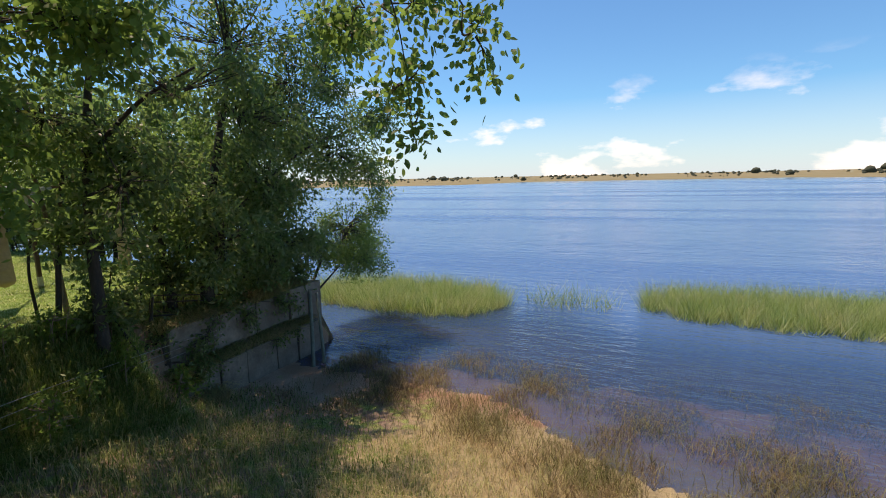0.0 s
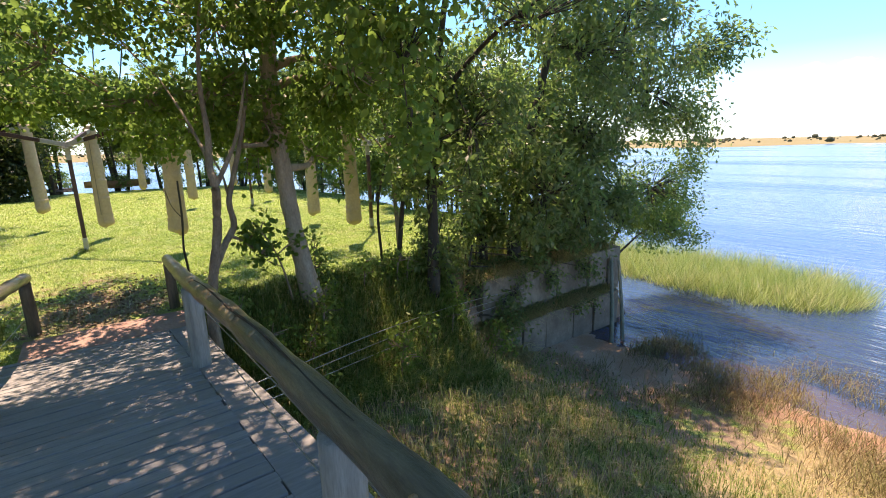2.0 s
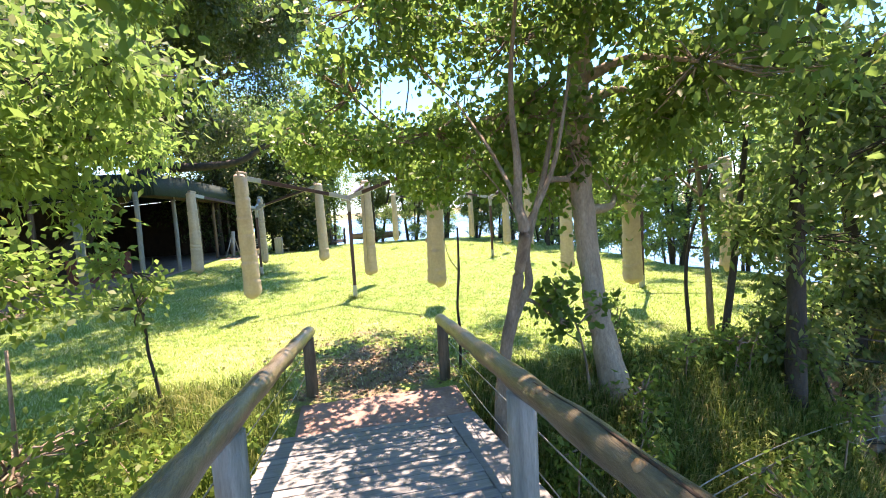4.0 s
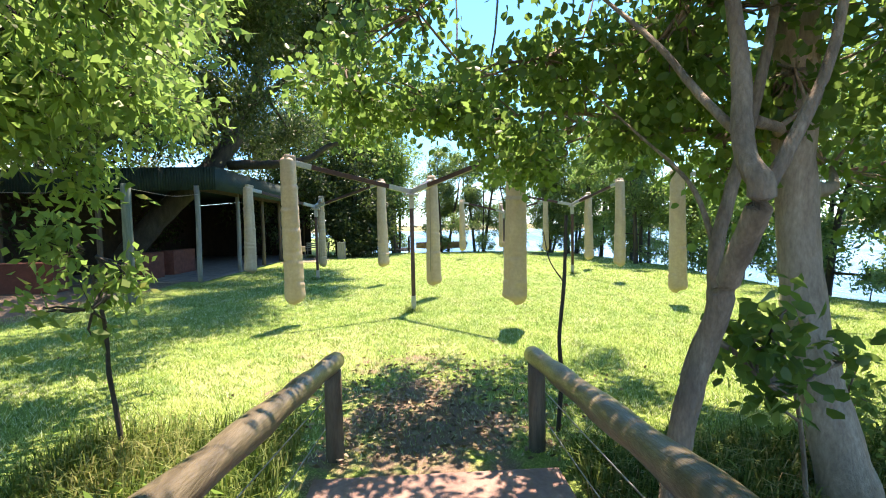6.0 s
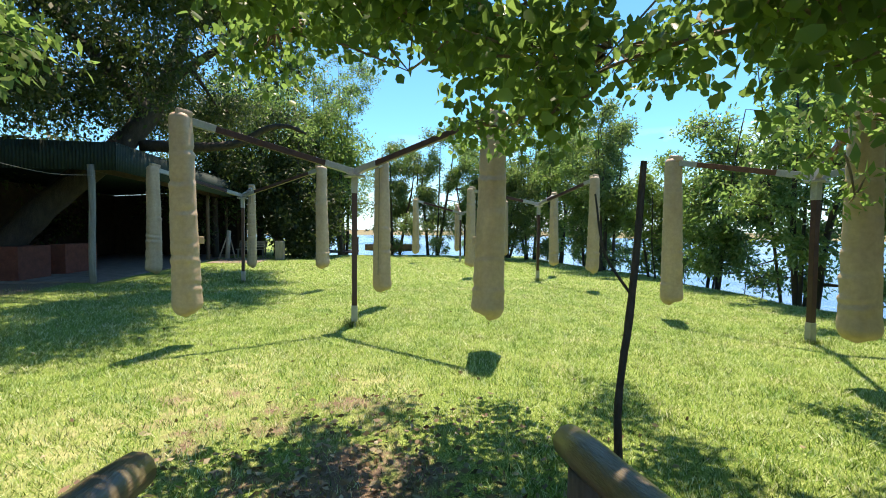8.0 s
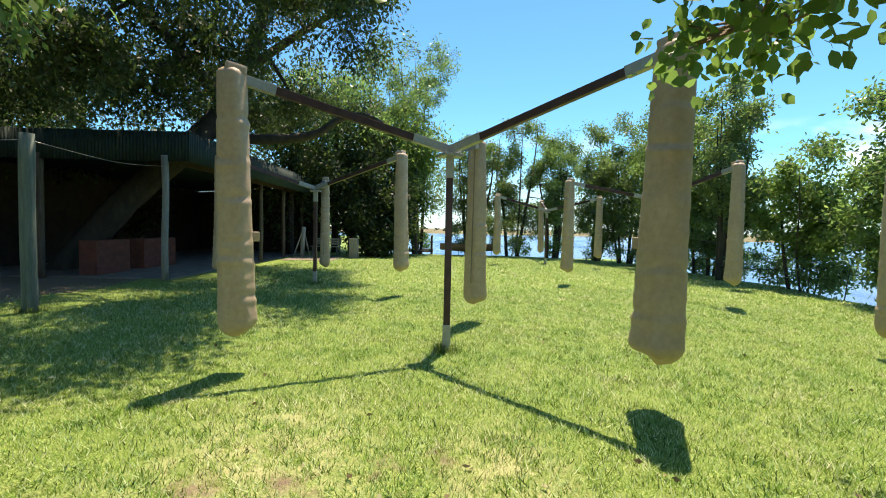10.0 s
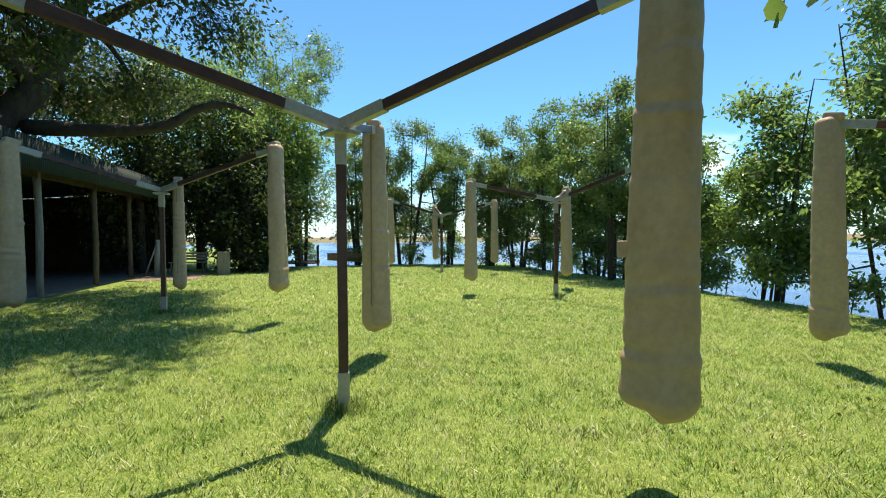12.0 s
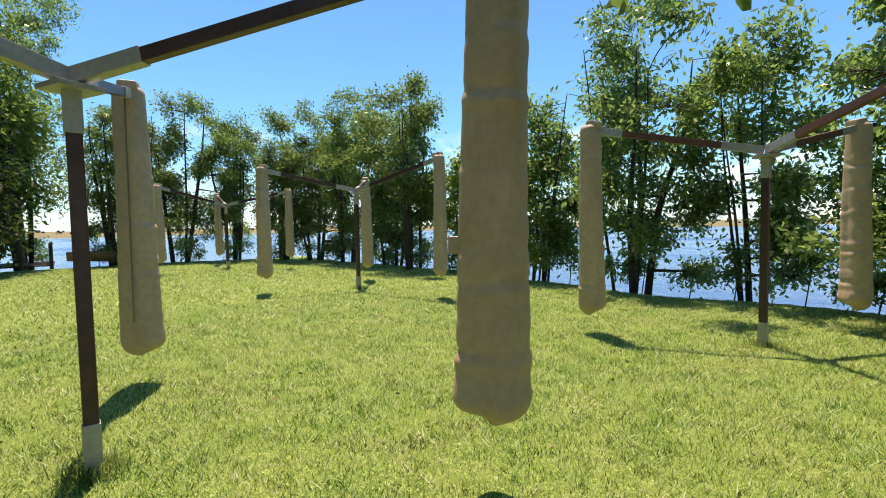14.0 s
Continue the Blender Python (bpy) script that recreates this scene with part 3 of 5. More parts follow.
slab = part("threshold_slab", box((0.75, 1.75, 0.12), Matrix.Translation((-8.36, 0.36, 0.0)), 0.02), SLAB_RED)
tagged(slab, "crumbling red threshold slab at the end of the bridge", "slab")

# ---- retaining wall ----
wall = thing("retaining_wall", "two-tier grey concrete block retaining wall above the lake edge", "wall", at=(-8.1, 8.5, -2.4))
WO = Vector((-8.1, 8.5, -2.4))
wall["kind"] = "structure"
rg_wall = random.Random(4)
y = 6.55
while y < 10.4:
    w = rg_wall.uniform(0.75, 1.05)
    m = Matrix.Translation(Vector((-7.92 + rg_wall.uniform(-0.03, 0.03), y + w / 2, -1.98)) - WO) @ Euler((0, radians(rg_wall.uniform(-2, 2)), radians(rg_wall.uniform(-1.5, 1.5)))).to_matrix().to_4x4()
    part("block", box((0.32, w - 0.025, 1.05), m, 0.02), CONCRETE, wall)
    y += w
y = 6.35
while y < 10.6:
    w = rg_wall.uniform(0.95, 1.35)
    m = Matrix.Translation(Vector((-8.10 + rg_wall.uniform(-0.04, 0.04), y + w / 2, -0.94)) - WO) @ Euler((0, radians(rg_wall.uniform(-2, 2)), 0)).to_matrix().to_4x4()
    part("block", box((0.30, w - 0.03, 1.15 + rg_wall.uniform(-0.08, 0.08)), m, 0.025), CONCRETE, wall)
    y += w
part("block", box((1.3, 0.3, 1.9), Matrix.Translation(Vector((-8.5, 10.75, -1.55)) - WO), 0.03), CONCRETE, wall)

# ---- shade umbrella stands ----
HUB_Z, TIP_Z = 2.48, 3.0


def cover_arrays(length, seed, r0=0.115, r1=0.165, point=0.55):
    """A hanging canvas sleeve: a boxy, creased tube with stitched seams, closed below in a blunt corner."""
    rg = np.random.default_rng(seed)
    rows, sides = 110, 30
    ang = np.arange(sides) * 2 * np.pi / sides
    ph = rg.uniform(0, 6.28, 8)
    creases = [(u0 + rg.uniform(-0.02, 0.02), rg.uniform(0.006, 0.018), rg.uniform(-0.5, 0.5), rg.uniform(0, 6.28)) for u0 in (0.2, 0.33, 0.48, 0.63, 0.70, 0.79, 0.85)]
    seams = (0.115, 0.30, 0.885)
    verts = []
    for i in range(rows):
        u = i / (rows - 1)
        r = r0 + (r1 - r0) * min(1.0, u * 1.15) ** 0.9
        if u < 0.02:
            r *= 0.6 + 0.4 * math.sqrt(u / 0.02)
        r *= 1 + 0.05 * math.exp(-((u - 0.93) / 0.03) ** 2)
        # a box with rounded corners
        c4 = np.abs(np.cos(ang + ph[0])) ** 3.2 + np.abs(np.sin(ang + ph[0])) ** 3.2
        rr = r * (0.93 * c4 ** (-1 / 3.2)) * (1 + 0.09 * np.cos(2 * (ang + ph[0]))) + 0.004 * np.sin(3 * ang + ph[2] + 6 * u) + 0.003 * np.sin(5 * ang - 9 * u + ph[7])
        for at, deep, slope, turn in creases:
            t = (u - at - slope * 0.035 * np.sin(ang + ph[3])) / 0.011
            side = 0.35 + 0.65 * np.clip(np.cos(ang - turn), 0, 1)
            rr = rr - deep * np.exp(-t * t) * side + deep * 0.8 * np.exp(-((t - 1.9) / 1.4) ** 2) * side
        for at in seams:
            rr = rr - 0.0035 * math.exp(-((u - at) / 0.0028) ** 2)
        rr = rr + 0.006 * np.clip(np.cos(ang - ph[4]), 0, 1) ** 6 * math.sin(u * 70 + ph[5]) * (0.3 + u)
        z = np.full(sides, -u * length)
        if u > 0.94:
            k = (u - 0.94) / 0.06
            shrink = math.sqrt(max(0.0, 1 - (0.985 * k) ** 3.2))
            rr = rr * (shrink + 0.02)
            z = z + 0.06 * point * k * np.cos(ang - ph[6])
        off = 0.03 * max(0.0, (u - 0.9) / 0.1) * point
        x = rr * np.cos(ang) + 0.018 * math.sin(2.2 * u + ph[5]) * u + off * math.cos(ph[6])
        y = rr * np.sin(ang) + 0.018 * math.sin(1.7 * u + ph[6]) * u + off * math.sin(ph[6])
        verts.append(np.stack([x, y, z], 1))
    top = verts[0] * np.array((0.05, 0.05, 1)) + np.array((0, 0, 0.01))
    mid = verts[-1].mean(0)
    foot = mid + (verts[-1] - mid) * np.array((0.04, 0.04, 0.3)) - np.array((0, 0, 0.006))
    v = np.vstack([top] + verts + [foot])
    n = rows + 2
    i, j = np.meshgrid(np.arange(n - 1), np.arange(sides), indexing="ij")
    j2 = (j + 1) % sides
    f = np.stack([i * sides + j, (i + 1) * sides + j, (i + 1) * sides + j2, i * sides + j2], -1).reshape(-1, 4)
    return v, f


def beam_between(a, b, w, h, bevel=0.006):
    a, b = Vector(a), Vector(b)
    d = b - a
    m = Matrix.Translation((a + b) / 2) @ d.to_track_quat("X", "Z").to_matrix().to_4x4()
    return box((d.length, w, h), m, bevel)


def umbrella_stand(x, y, z, arms, seed, arm_mat, label):
    ob = thing("umbrella_stand", label, "shade umbrella", "shade umbrellas on the lawn", (x, y, z))
    part("post", box((0.085, 0.085, HUB_Z - 0.40), Matrix.Translation((0, 0, 0.28 + (HUB_Z - 0.58) / 2)), 0.008), STEEL_BROWN, ob, "square maroon painted steel post")
    part("base_sleeve", box((0.10, 0.10, 0.52), Matrix.Translation((0, 0, 0.08)), 0.008), STEEL_GALV, ob, "galvanised base sleeve")
    part("top_sleeve", box((0.10, 0.10, 0.26), Matrix.Translation((0, 0, HUB_Z - 0.19)), 0.008), STEEL_GALV, ob, "galvanised top sleeve")
    part("hub", box((0.26, 0.26, 0.035), Matrix.Translation((0, 0, HUB_Z - 0.045)) @ Euler((0, 0, radians(arms[0][0]))).to_matrix().to_4x4(), 0.006), STEEL_GALV, ob, "galvanised hub plate")
    for k, (deg, reach, length, twist, fat) in enumerate(arms):
        c, s = math.cos(radians(deg)), math.sin(radians(deg))

        def on(r):
            return (c * r, s * r, HUB_Z + 0.02 + (TIP_Z - HUB_Z - 0.02) * r / 2.4)
        arm = part("arm", beam_between(on(0.05), on(reach - 0.1), 0.065, 0.085), arm_mat, ob, "painted steel arm")
        part("inner_sleeve", beam_between(on(0.03), on(0.50), 0.08, 0.10), STEEL_GALV, arm, "galvanised sleeve")
        part("outer_sleeve", beam_between(on(reach - 0.42), on(reach - 0.06), 0.08, 0.10), STEEL_GALV, arm, "galvanised end sleeve")
        tip = on(reach)
        v, f = cover_arrays(length, seed * 5 + k, 0.125 * fat, 0.165 * fat, point=0.4 + 0.2 * ((seed + k) % 3))
        a = radians(twist)
        rot = np.array(((math.cos(a), -math.sin(a), 0), (math.sin(a), math.cos(a), 0), (0, 0, 1)))
        v = v @ rot.T
        sway = -0.06 if seed == 1 else 0.0
        v[:, :2] += np.outer(-v[:, 2] / length, (sway * c, sway * s))
        cover = attach("cover", quick_mesh("cover", v + np.array((tip[0], tip[1], tip[2] + 0.07)), f, COVER, True), ob, "beige canvas cover hanging over a folded umbrella")
        part("collar", beam_between((c * (reach - 0.14), s * (reach - 0.14), tip[2] + 0.05), (c * (reach + 0.06), s * (reach + 0.06), tip[2] + 0.085), 0.17, 0.10, 0.03), COVER, cover, "canvas flap over the arm end")
        seam = [(tip[0] + (0.128 + 0.042 * u) * fat * 1.04 * math.cos(math.radians(deg + 172)) + sway * c * u, tip[1] + (0.128 + 0.042 * u) * fat * 1.04 * math.sin(math.radians(deg + 172)) + sway * s * u, tip[2] + 0.05 - length * u) for u in np.linspace(0.04, 0.86, 14)]
        if k == 2 or seed == 2:
            tube_part("zip", seam, [0.0075] * 14, SEAM, cover, (0, 0, 0), 6, "dark zip running down the cover", 0)
        if (seed, k) not in ((1, 1), (1, 0), (4, 2)):
            continue
        mark = math.radians(deg + 186) - 1.4
        pr = 0.185 * fat
        part("tab", box((0.10, 0.035, 0.10), Matrix.Translation((tip[0] + pr * math.cos(mark + 1.4) - 0.03 * c, tip[1] + pr * math.sin(mark + 1.4) - 0.03 * s, tip[2] - length * 0.60)) @ Euler((0, 0, mark + 1.4)).to_matrix().to_4x4(), 0.012), COVER, cover, "folded tab of the cover")
    return ob


LAB = "maroon steel post carrying three folded umbrellas in beige covers"
umbrella_stand(-15.19, 0.18, 0.0, [(-65, 2.45, 2.66, 10, 1.02), (43.5, 2.61, 2.66, 30, 1.19), (165, 1.95, 2.66, 80, 1.05)], 1, STEEL_BROWN, LAB)
umbrella_stand(-21.6, -3.12, 0.0, [(185, 1.75, 2.6, 0, 1.0), (53, 2.95, 2.62, 20, 1.0), (-42, 2.4, 2.6, 50, 1.0)], 2, STEEL_BROWN, LAB)
umbrella_stand(-21.9, 5.89, -0.06, [(253, 2.2, 2.6, 15, 1.0), (143, 2.0, 2.6, 40, 1.0), (13, 2.65, 2.6, 70, 1.0)], 3, STEEL_BROWN, LAB)
umbrella_stand(-13.41, 6.92, -0.09, [(209, 2.1, 2.66, 5, 1.05), (72, 1.9, 2.6, 60, 1.05), (-39, 2.38, 2.52, 35, 1.02)], 4, STEEL_RUST, "steel post with rusty red arms carrying three covered umbrellas")
umbrella_stand(-30.6, 5.09, -0.07, [(-67, 2.6, 2.6, 25, 1.0), (53, 2.4, 2.6, 0, 1.0), (173, 2.4, 2.6, 45, 1.0)], 5, STEEL_BROWN, LAB)

# ---- open shelter ----
hut = thing("open_shelter", "open-sided dark timber shelter with a green corrugated metal roof", "shelter", at=(-22.0, -7.0, 0.0))
HO = Vector((-22.0, -7.0, 0.0))


def corrugated(length, drop, pitch=0.09, deep=0.018, thick=0.006):
    n = int(length / pitch * 6)
    u = np.linspace(0, length, n)
    off = deep * np.sin(u / pitch * 2 * np.pi)
    v, f = [], []
    for k, (o, w) in enumerate(((0, 0), (0, drop), (thick, drop), (thick, 0))):
        v.append(np.stack([u, off + o, np.full(n, -w)], 1))
    v = np.vstack(v)
    i = np.arange(n - 1)
    for a, b in ((0, 1), (1, 2), (2, 3), (3, 0)):
        f.append(np.stack([a * n + i, a * n + i + 1, b * n + i + 1, b * n + i], 1))
    return v, np.vstack(f)


def place(v, m):
    m = np.array(m)
    return v @ m[:3, :3].T + m[:3, 3]


v, f = corrugated(15.2, 0.78)
attach("fascia", quick_mesh("fascia", place(v, Matrix.Translation(Vector((-37.0, -6.52, 3.93)) - HO)), f, ROOF_GREEN), hut, "green corrugated valance")
v, f = corrugated(7.6, 0.78)
attach("fascia", quick_mesh("fascia", place(v, Matrix.Translation(Vector((-21.8, -14.1, 3.93)) - HO) @ Euler((0, 0, radians(90))).to_matrix().to_4x4()), f, ROOF_GREEN), hut, "green corrugated valance")
v, f = corrugated(15.2, 8.6, 0.15, 0.03)
attach("roof", quick_mesh("roof", place(v, Matrix.Translation(Vector((-37.0, -6.5, 3.92)) - HO) @ Euler((radians(-86), 0, 0)).to_matrix().to_4x4()), f, ROOF_GREEN), hut, "green corrugated metal roof")
for k, px in enumerate((-21.8, -25.4, -28.5, -31.3, -34.3, -36.7)):
    tube_part("post", [(px + 0.03 * math.sin(z * 2 + k), -7.12, z) for z in np.linspace(-0.1, 3.3, 8)], [0.085] * 8, POST_GREY if k < 2 else POST_BROWN, hut, HO, 10, "", 0.06, k)
for k, py in enumerate((-10.4, -13.6)):
    tube_part("post", [(-21.85, py, z) for z in np.linspace(-0.1, 3.3, 6)], [0.085] * 6, POST_BROWN, hut, HO, 10, "", 0.06, k)
part("back_wall", box((15.2, 0.15, 3.4), Matrix.Translation(Vector((-29.4, -14.0, 1.7)) - HO)), WOOD_DARK, hut)
end_bm = box((0.15, 7.4, 3.4), Matrix.Translation(Vector((-36.9, -10.4, 1.7)) - HO))
for vert in end_bm.verts:
    if vert.co.z > 2:
        vert.co.z = 3.86 - 0.07 * (0.5 - vert.co.y)
part("end_wall", end_bm, WOOD_DARK, hut)
part("eave_beam", box((15.0, 0.10, 0.18), Matrix.Translation(Vector((-29.4, -7.12, 3.22)) - HO), 0.01), WOOD_DARK, hut)
for k, (x0, x1) in enumerate(((-23.8, -22.4), (-26.3, -24.5))):
    low = part("brick_counter", box((x1 - x0, 0.5, 1.0), Matrix.Translation(((x0 + x1) / 2, -9.6, 0.5)), 0.02), BRICK_RED)
    tagged(low, "low red brick counter inside the dark shelter", "counter", "counters in the shelter")
low = part("brick_counter", box((0.6, 2.2, 0.9), Matrix.Translation((-20.2, -11.6, 0.45)), 0.02), BRICK_RED)
tagged(low, "low red brick counter beside the shelter", "counter", "counters in the shelter")
paving = part("paving", box((15.0, 6.6, 0.06), Matrix.Translation((-29.5, -10.4, 0.005)), 0.01), PAVING)
tagged(paving, "bare trodden earth floor of the shelter", "floor", kind="structure")
tube_part("standing_post", [(-17.21 + 0.02 * math.sin(z), -6.7, z) for z in np.linspace(-0.2, 2.95, 9)], [0.115, 0.115, 0.11, 0.11, 0.108, 0.108, 0.11, 0.11, 0.108], POST_GREEN, None, (0, 0, 0), 14, "", 0.05, 3)
tagged(bpy.data.objects["standing_post"], "weathered free-standing timber post with a greenish stain", "post")
c = curve_points([(-17.2, -6.7, 2.85, 0.006), (-17.0, -9.0, 2.75, 0.006), (-16.8, -13.5, 3.1, 0.006)], 6)
tube_part("washing_line", c[:, :3], [0.006] * len(c), WIRE, None, (0, 0, 0), 5, "", 0)
tagged(bpy.data.objects["washing_line"], "thin slack line tied to the timber post", "wire")
c = curve_points([(-17.2, -6.7, 2.85, 0.006), (-19.5, -6.8, 2.8, 0.006), (-21.75, -7.05, 3.0, 0.006)], 6)
tube_part("washing_line", c[:, :3], [0.006] * len(c), WIRE, None, (0, 0, 0), 5, "", 0)
tagged(bpy.data.objects["washing_line.001"], "thin slack line between timber post and shelter", "wire")

patch = part("paving_patch", box((3.4, 2.2, 0.05), Matrix.Translation((-31.3, -5.6, 0.0)), 0.02), PAVING)
tagged(patch, "pale sunlit paved patch beside the shelter", "paving", kind="structure")


def bench(x, y, turn):
    ob = thing("garden_bench", "pale wooden garden bench on the paved patch", "bench", at=(x, y, 0.03))
    ob.rotation_euler = (0, 0, radians(turn))
    for k in range(3):
        part("seat_slat", box((1.5, 0.12, 0.035), Matrix.Translation((0, -0.15 + 0.14 * k, 0.44)), 0.006), PALE_WOOD, ob)
    for k in range(3):
        part("back_slat", box((1.5, 0.03, 0.09), Matrix.Translation((0, 0.22 + 0.02 * k, 0.58 + 0.12 * k)), 0.006), PALE_WOOD, ob)
    for sx in (-0.65, 0.65):
        part("leg", box((0.06, 0.06, 0.42), Matrix.Translation((sx, -0.14, 0.21)), 0.006), POST_GREY, ob)
        part("leg", box((0.06, 0.06, 0.90), Matrix.Translation((sx, 0.22, 0.45)), 0.006), POST_GREY, ob)
    return ob


bench(-33.3, -5.6, 80)
stand = thing("log_stand", "upright pale logs leaning together beside the shelter", "stand", at=(-32.2, -6.5, 0))
for k, (a, b, r) in enumerate((((0, 0, 0), (0.05, 0.1, 1.45), 0.11), ((0.25, -0.35, 0), (0.06, 0.05, 1.3), 0.03), ((-0.3, 0.3, 0), (0.02, 0.12, 1.2), 0.03))):
    tube_part("log", [a, tuple((p + q) / 2 for p, q in zip(a, b)), b], [r, r, r * 0.9], PALE_WOOD, stand, (0, 0, 0), 10, "", 0.05, k)
cab = part("storage_box", box((0.5, 0.4, 0.95), Matrix.Translation((-31.8, -3.9, 0.47)), 0.02), POST_GREY)
tagged(cab, "grey upright storage box at the lawn's edge", "box")

# ---- jetty at the far shore ----
jetty = thing("jetty", "dark timber jetty with post railing at the lake edge", "jetty", at=(-38.5, -1.2, 0))
for k in range(14):
    part("deck_board", box((0.2, 2.2, 0.05), Matrix.Translation((1.6 - 0.23 * k, 0, 0.12)), 0.006), WOOD_DARK, jetty)
for sy in (-1.0, 1.0):
    part("rail", box((3.4, 0.08, 0.10), Matrix.Translation((0, sy, 1.0)), 0.01), WOOD_DARK, jetty)
    for k in range(4):
        part("post", box((0.11, 0.11, 3.6), Matrix.Translation((1.6 - 1.07 * k, sy, -0.75)), 0.01), WOOD_DARK, jetty)
boat = thing("rowing_boat", "small faded red and tan boat pulled up on the bank", "boat", at=(-36.6, 2.0, 0.1))
u = np.linspace(-1, 1, 15)
vs = []
for t in u:
    w = 0.62 * (1 - abs(t) ** 2.4) + 0.03
    for a in np.linspace(0, np.pi, 9):
        vs.append((w * math.cos(a), 1.7 * t, 0.55 - 0.5 * math.sin(a) * (0.75 + 0.25 * (1 - abs(t)))))
i, j = np.meshgrid(np.arange(14), np.arange(8), indexing="ij")
f = np.stack([i * 9 + j, i * 9 + j + 1, (i + 1) * 9 + j + 1, (i + 1) * 9 + j], -1).reshape(-1, 4)
attach("hull", quick_mesh("hull", np.array(vs), f, SLAB_RED, True), boat)
part("seat", box((0.9, 0.25, 0.03), Matrix.Translation((0, 0.3, 0.42)), 0.005), PALE_WOOD, boat)

# ---- trees by the bridge ----
tree("slender grey-barked tree forking low beside the bridge, broad green leaves",
     [[(-7.62, 1.44, -0.6, 0.09), (-7.64, 1.42, 0.1, 0.07), (-7.66, 1.46, 0.5, 0.062), (-7.685, 1.53, 0.85, 0.058), (-7.615, 1.59, 1.21, 0.054), (-7.45, 1.60, 1.6, 0.05), (-7.26, 1.58, 1.90, 0.05), (-7.34, 1.56, 2.10, 0.042), (-7.42, 1.60, 2.45, 0.036), (-7.55, 1.62, 3.2, 0.022), (-7.7, 1.8, 4.3, 0.015)],
      [(-7.68, 1.53, 0.80, 0.04), (-7.92, 1.72, 1.05, 0.045), (-8.02, 1.90, 1.3, 0.044), (-7.95, 1.86, 1.62, 0.038), (-7.97, 1.95, 1.95, 0.034), (-8.0, 2.1, 2.4, 0.03), (-8.1, 2.3, 3.2, 0.02), (-8.5, 2.4, 4.0, 0.01)],
      [(-7.28, 1.58, 1.88, 0.03), (-7.28, 1.72, 2.12, 0.026), (-7.3, 1.9, 2.5, 0.02), (-7.4, 2.1, 3.2, 0.012)],
      [(-7.36, 1.57, 2.14, 0.022), (-7.6, 1.54, 2.38, 0.019), (-7.85, 1.45, 2.72, 0.015), (-8.3, 1.3, 3.2, 0.008)],
      [(-7.96, 1.87, 1.64, 0.018), (-8.12, 1.86, 1.95, 0.015), (-8.3, 1.82, 2.15, 0.012), (-8.6, 1.74, 2.4, 0.009), (-8.9, 1.5, 2.8, 0.006)],
      [(-8.0, 2.1, 2.35, 0.034), (-8.3, 2.5, 2.36, 0.032), (-8.62, 2.61, 2.36, 0.03), (-8.96, 2.52, 2.45, 0.026), (-9.37, 2.28, 2.6, 0.023), (-9.7, 1.67, 2.8, 0.018), (-10.4, 1.1, 2.9, 0.012), (-11.3, 0.7, 2.85, 0.008)],
      [(-8.96, 2.52, 2.45, 0.02), (-9.6, 2.4, 2.65, 0.016), (-10.5, 2.0, 2.7, 0.012), (-11.7, 1.6, 2.5, 0.006)]],
     [(-7.6, 1.5, 4.5, 1.5, 1.5, 0.9, 230), (-9.0, 2.2, 4.1, 1.4, 1.3, 0.8, 200), (-8.6, 0.6, 4.3, 1.4, 1.3, 0.8, 200), (-8.3, 1.9, 3.1, 0.7, 0.7, 0.45, 120), (-8.8, 2.4, 2.95, 0.7, 0.6, 0.4, 90), (-8.9, 1.2, 3.0, 0.6, 0.6, 0.35, 70), (-8.2, 2.5, 2.7, 0.5, 0.45, 0.35, 50),
      # masses above z 5 are out of view, added to shade the lawn below
      (-9.6, 1.9, 3.15, 0.9, 0.9, 0.42, 110), (-10.4, 1.0, 3.1, 0.9, 0.8, 0.42, 110), (-10.8, 2.2, 2.95, 0.9, 0.7, 0.4, 100), (-11.4, 1.2, 2.95, 0.7, 0.7, 0.32, 70), (-11.9, 1.9, 2.72, 0.4, 0.4, 0.25, 22), (-9.9, 1.3, 2.5, 0.55, 0.5, 0.25, 48), (-10.6, 1.7, 2.5, 0.6, 0.5, 0.25, 48), (-10.4, 0.5, 2.9, 0.7, 0.6, 0.3, 60), (-11.55, 1.45, 2.5, 0.4, 0.35, 0.2, 20), (-11.2, -0.3, 3.1, 0.6, 0.6, 0.3, 45), (-9.3, 2.0, 2.5, 0.5, 0.5, 0.3, 42), (-10.0, -0.4, 3.3, 0.8, 0.7, 0.4, 80), (-11.5, 0.3, 3.4, 0.5, 0.5, 0.25, 110), (-9.3, 0.3, 3.5, 0.9, 0.8, 0.5, 90), (-10.5, -0.3, 3.5, 0.8, 0.7, 0.45, 70), (-9.0, 2.6, 2.2, 0.35, 0.3, 0.3, 16), (-7.95, 2.1, 0.95, 0.1, 0.12, 0.2, 6), (-10.2, 2.9, 3.2, 0.8, 0.7, 0.35, 60), (-12.7, 3.2, 5.9, 1.0, 0.7, 0.4, 90), (-12.7, 0.9, 6.1, 0.9, 0.7, 0.3, 50), (-11.4, 2.2, 5.7, 1.3, 1.0, 0.5, 140), (-11.6, 3.6, 5.7, 1.2, 1.0, 0.5, 120), (-11.0, 1.1, 5.8, 1.2, 0.8, 0.5, 140), (-10.4, 4.4, 5.4, 1.2, 1.0, 0.5, 120)],
     BARK_GREY, LEAF_ROUND, (0.082, 0.068), 12, 0.16, 11, True, 0.4, 0.6, thin=0.82)
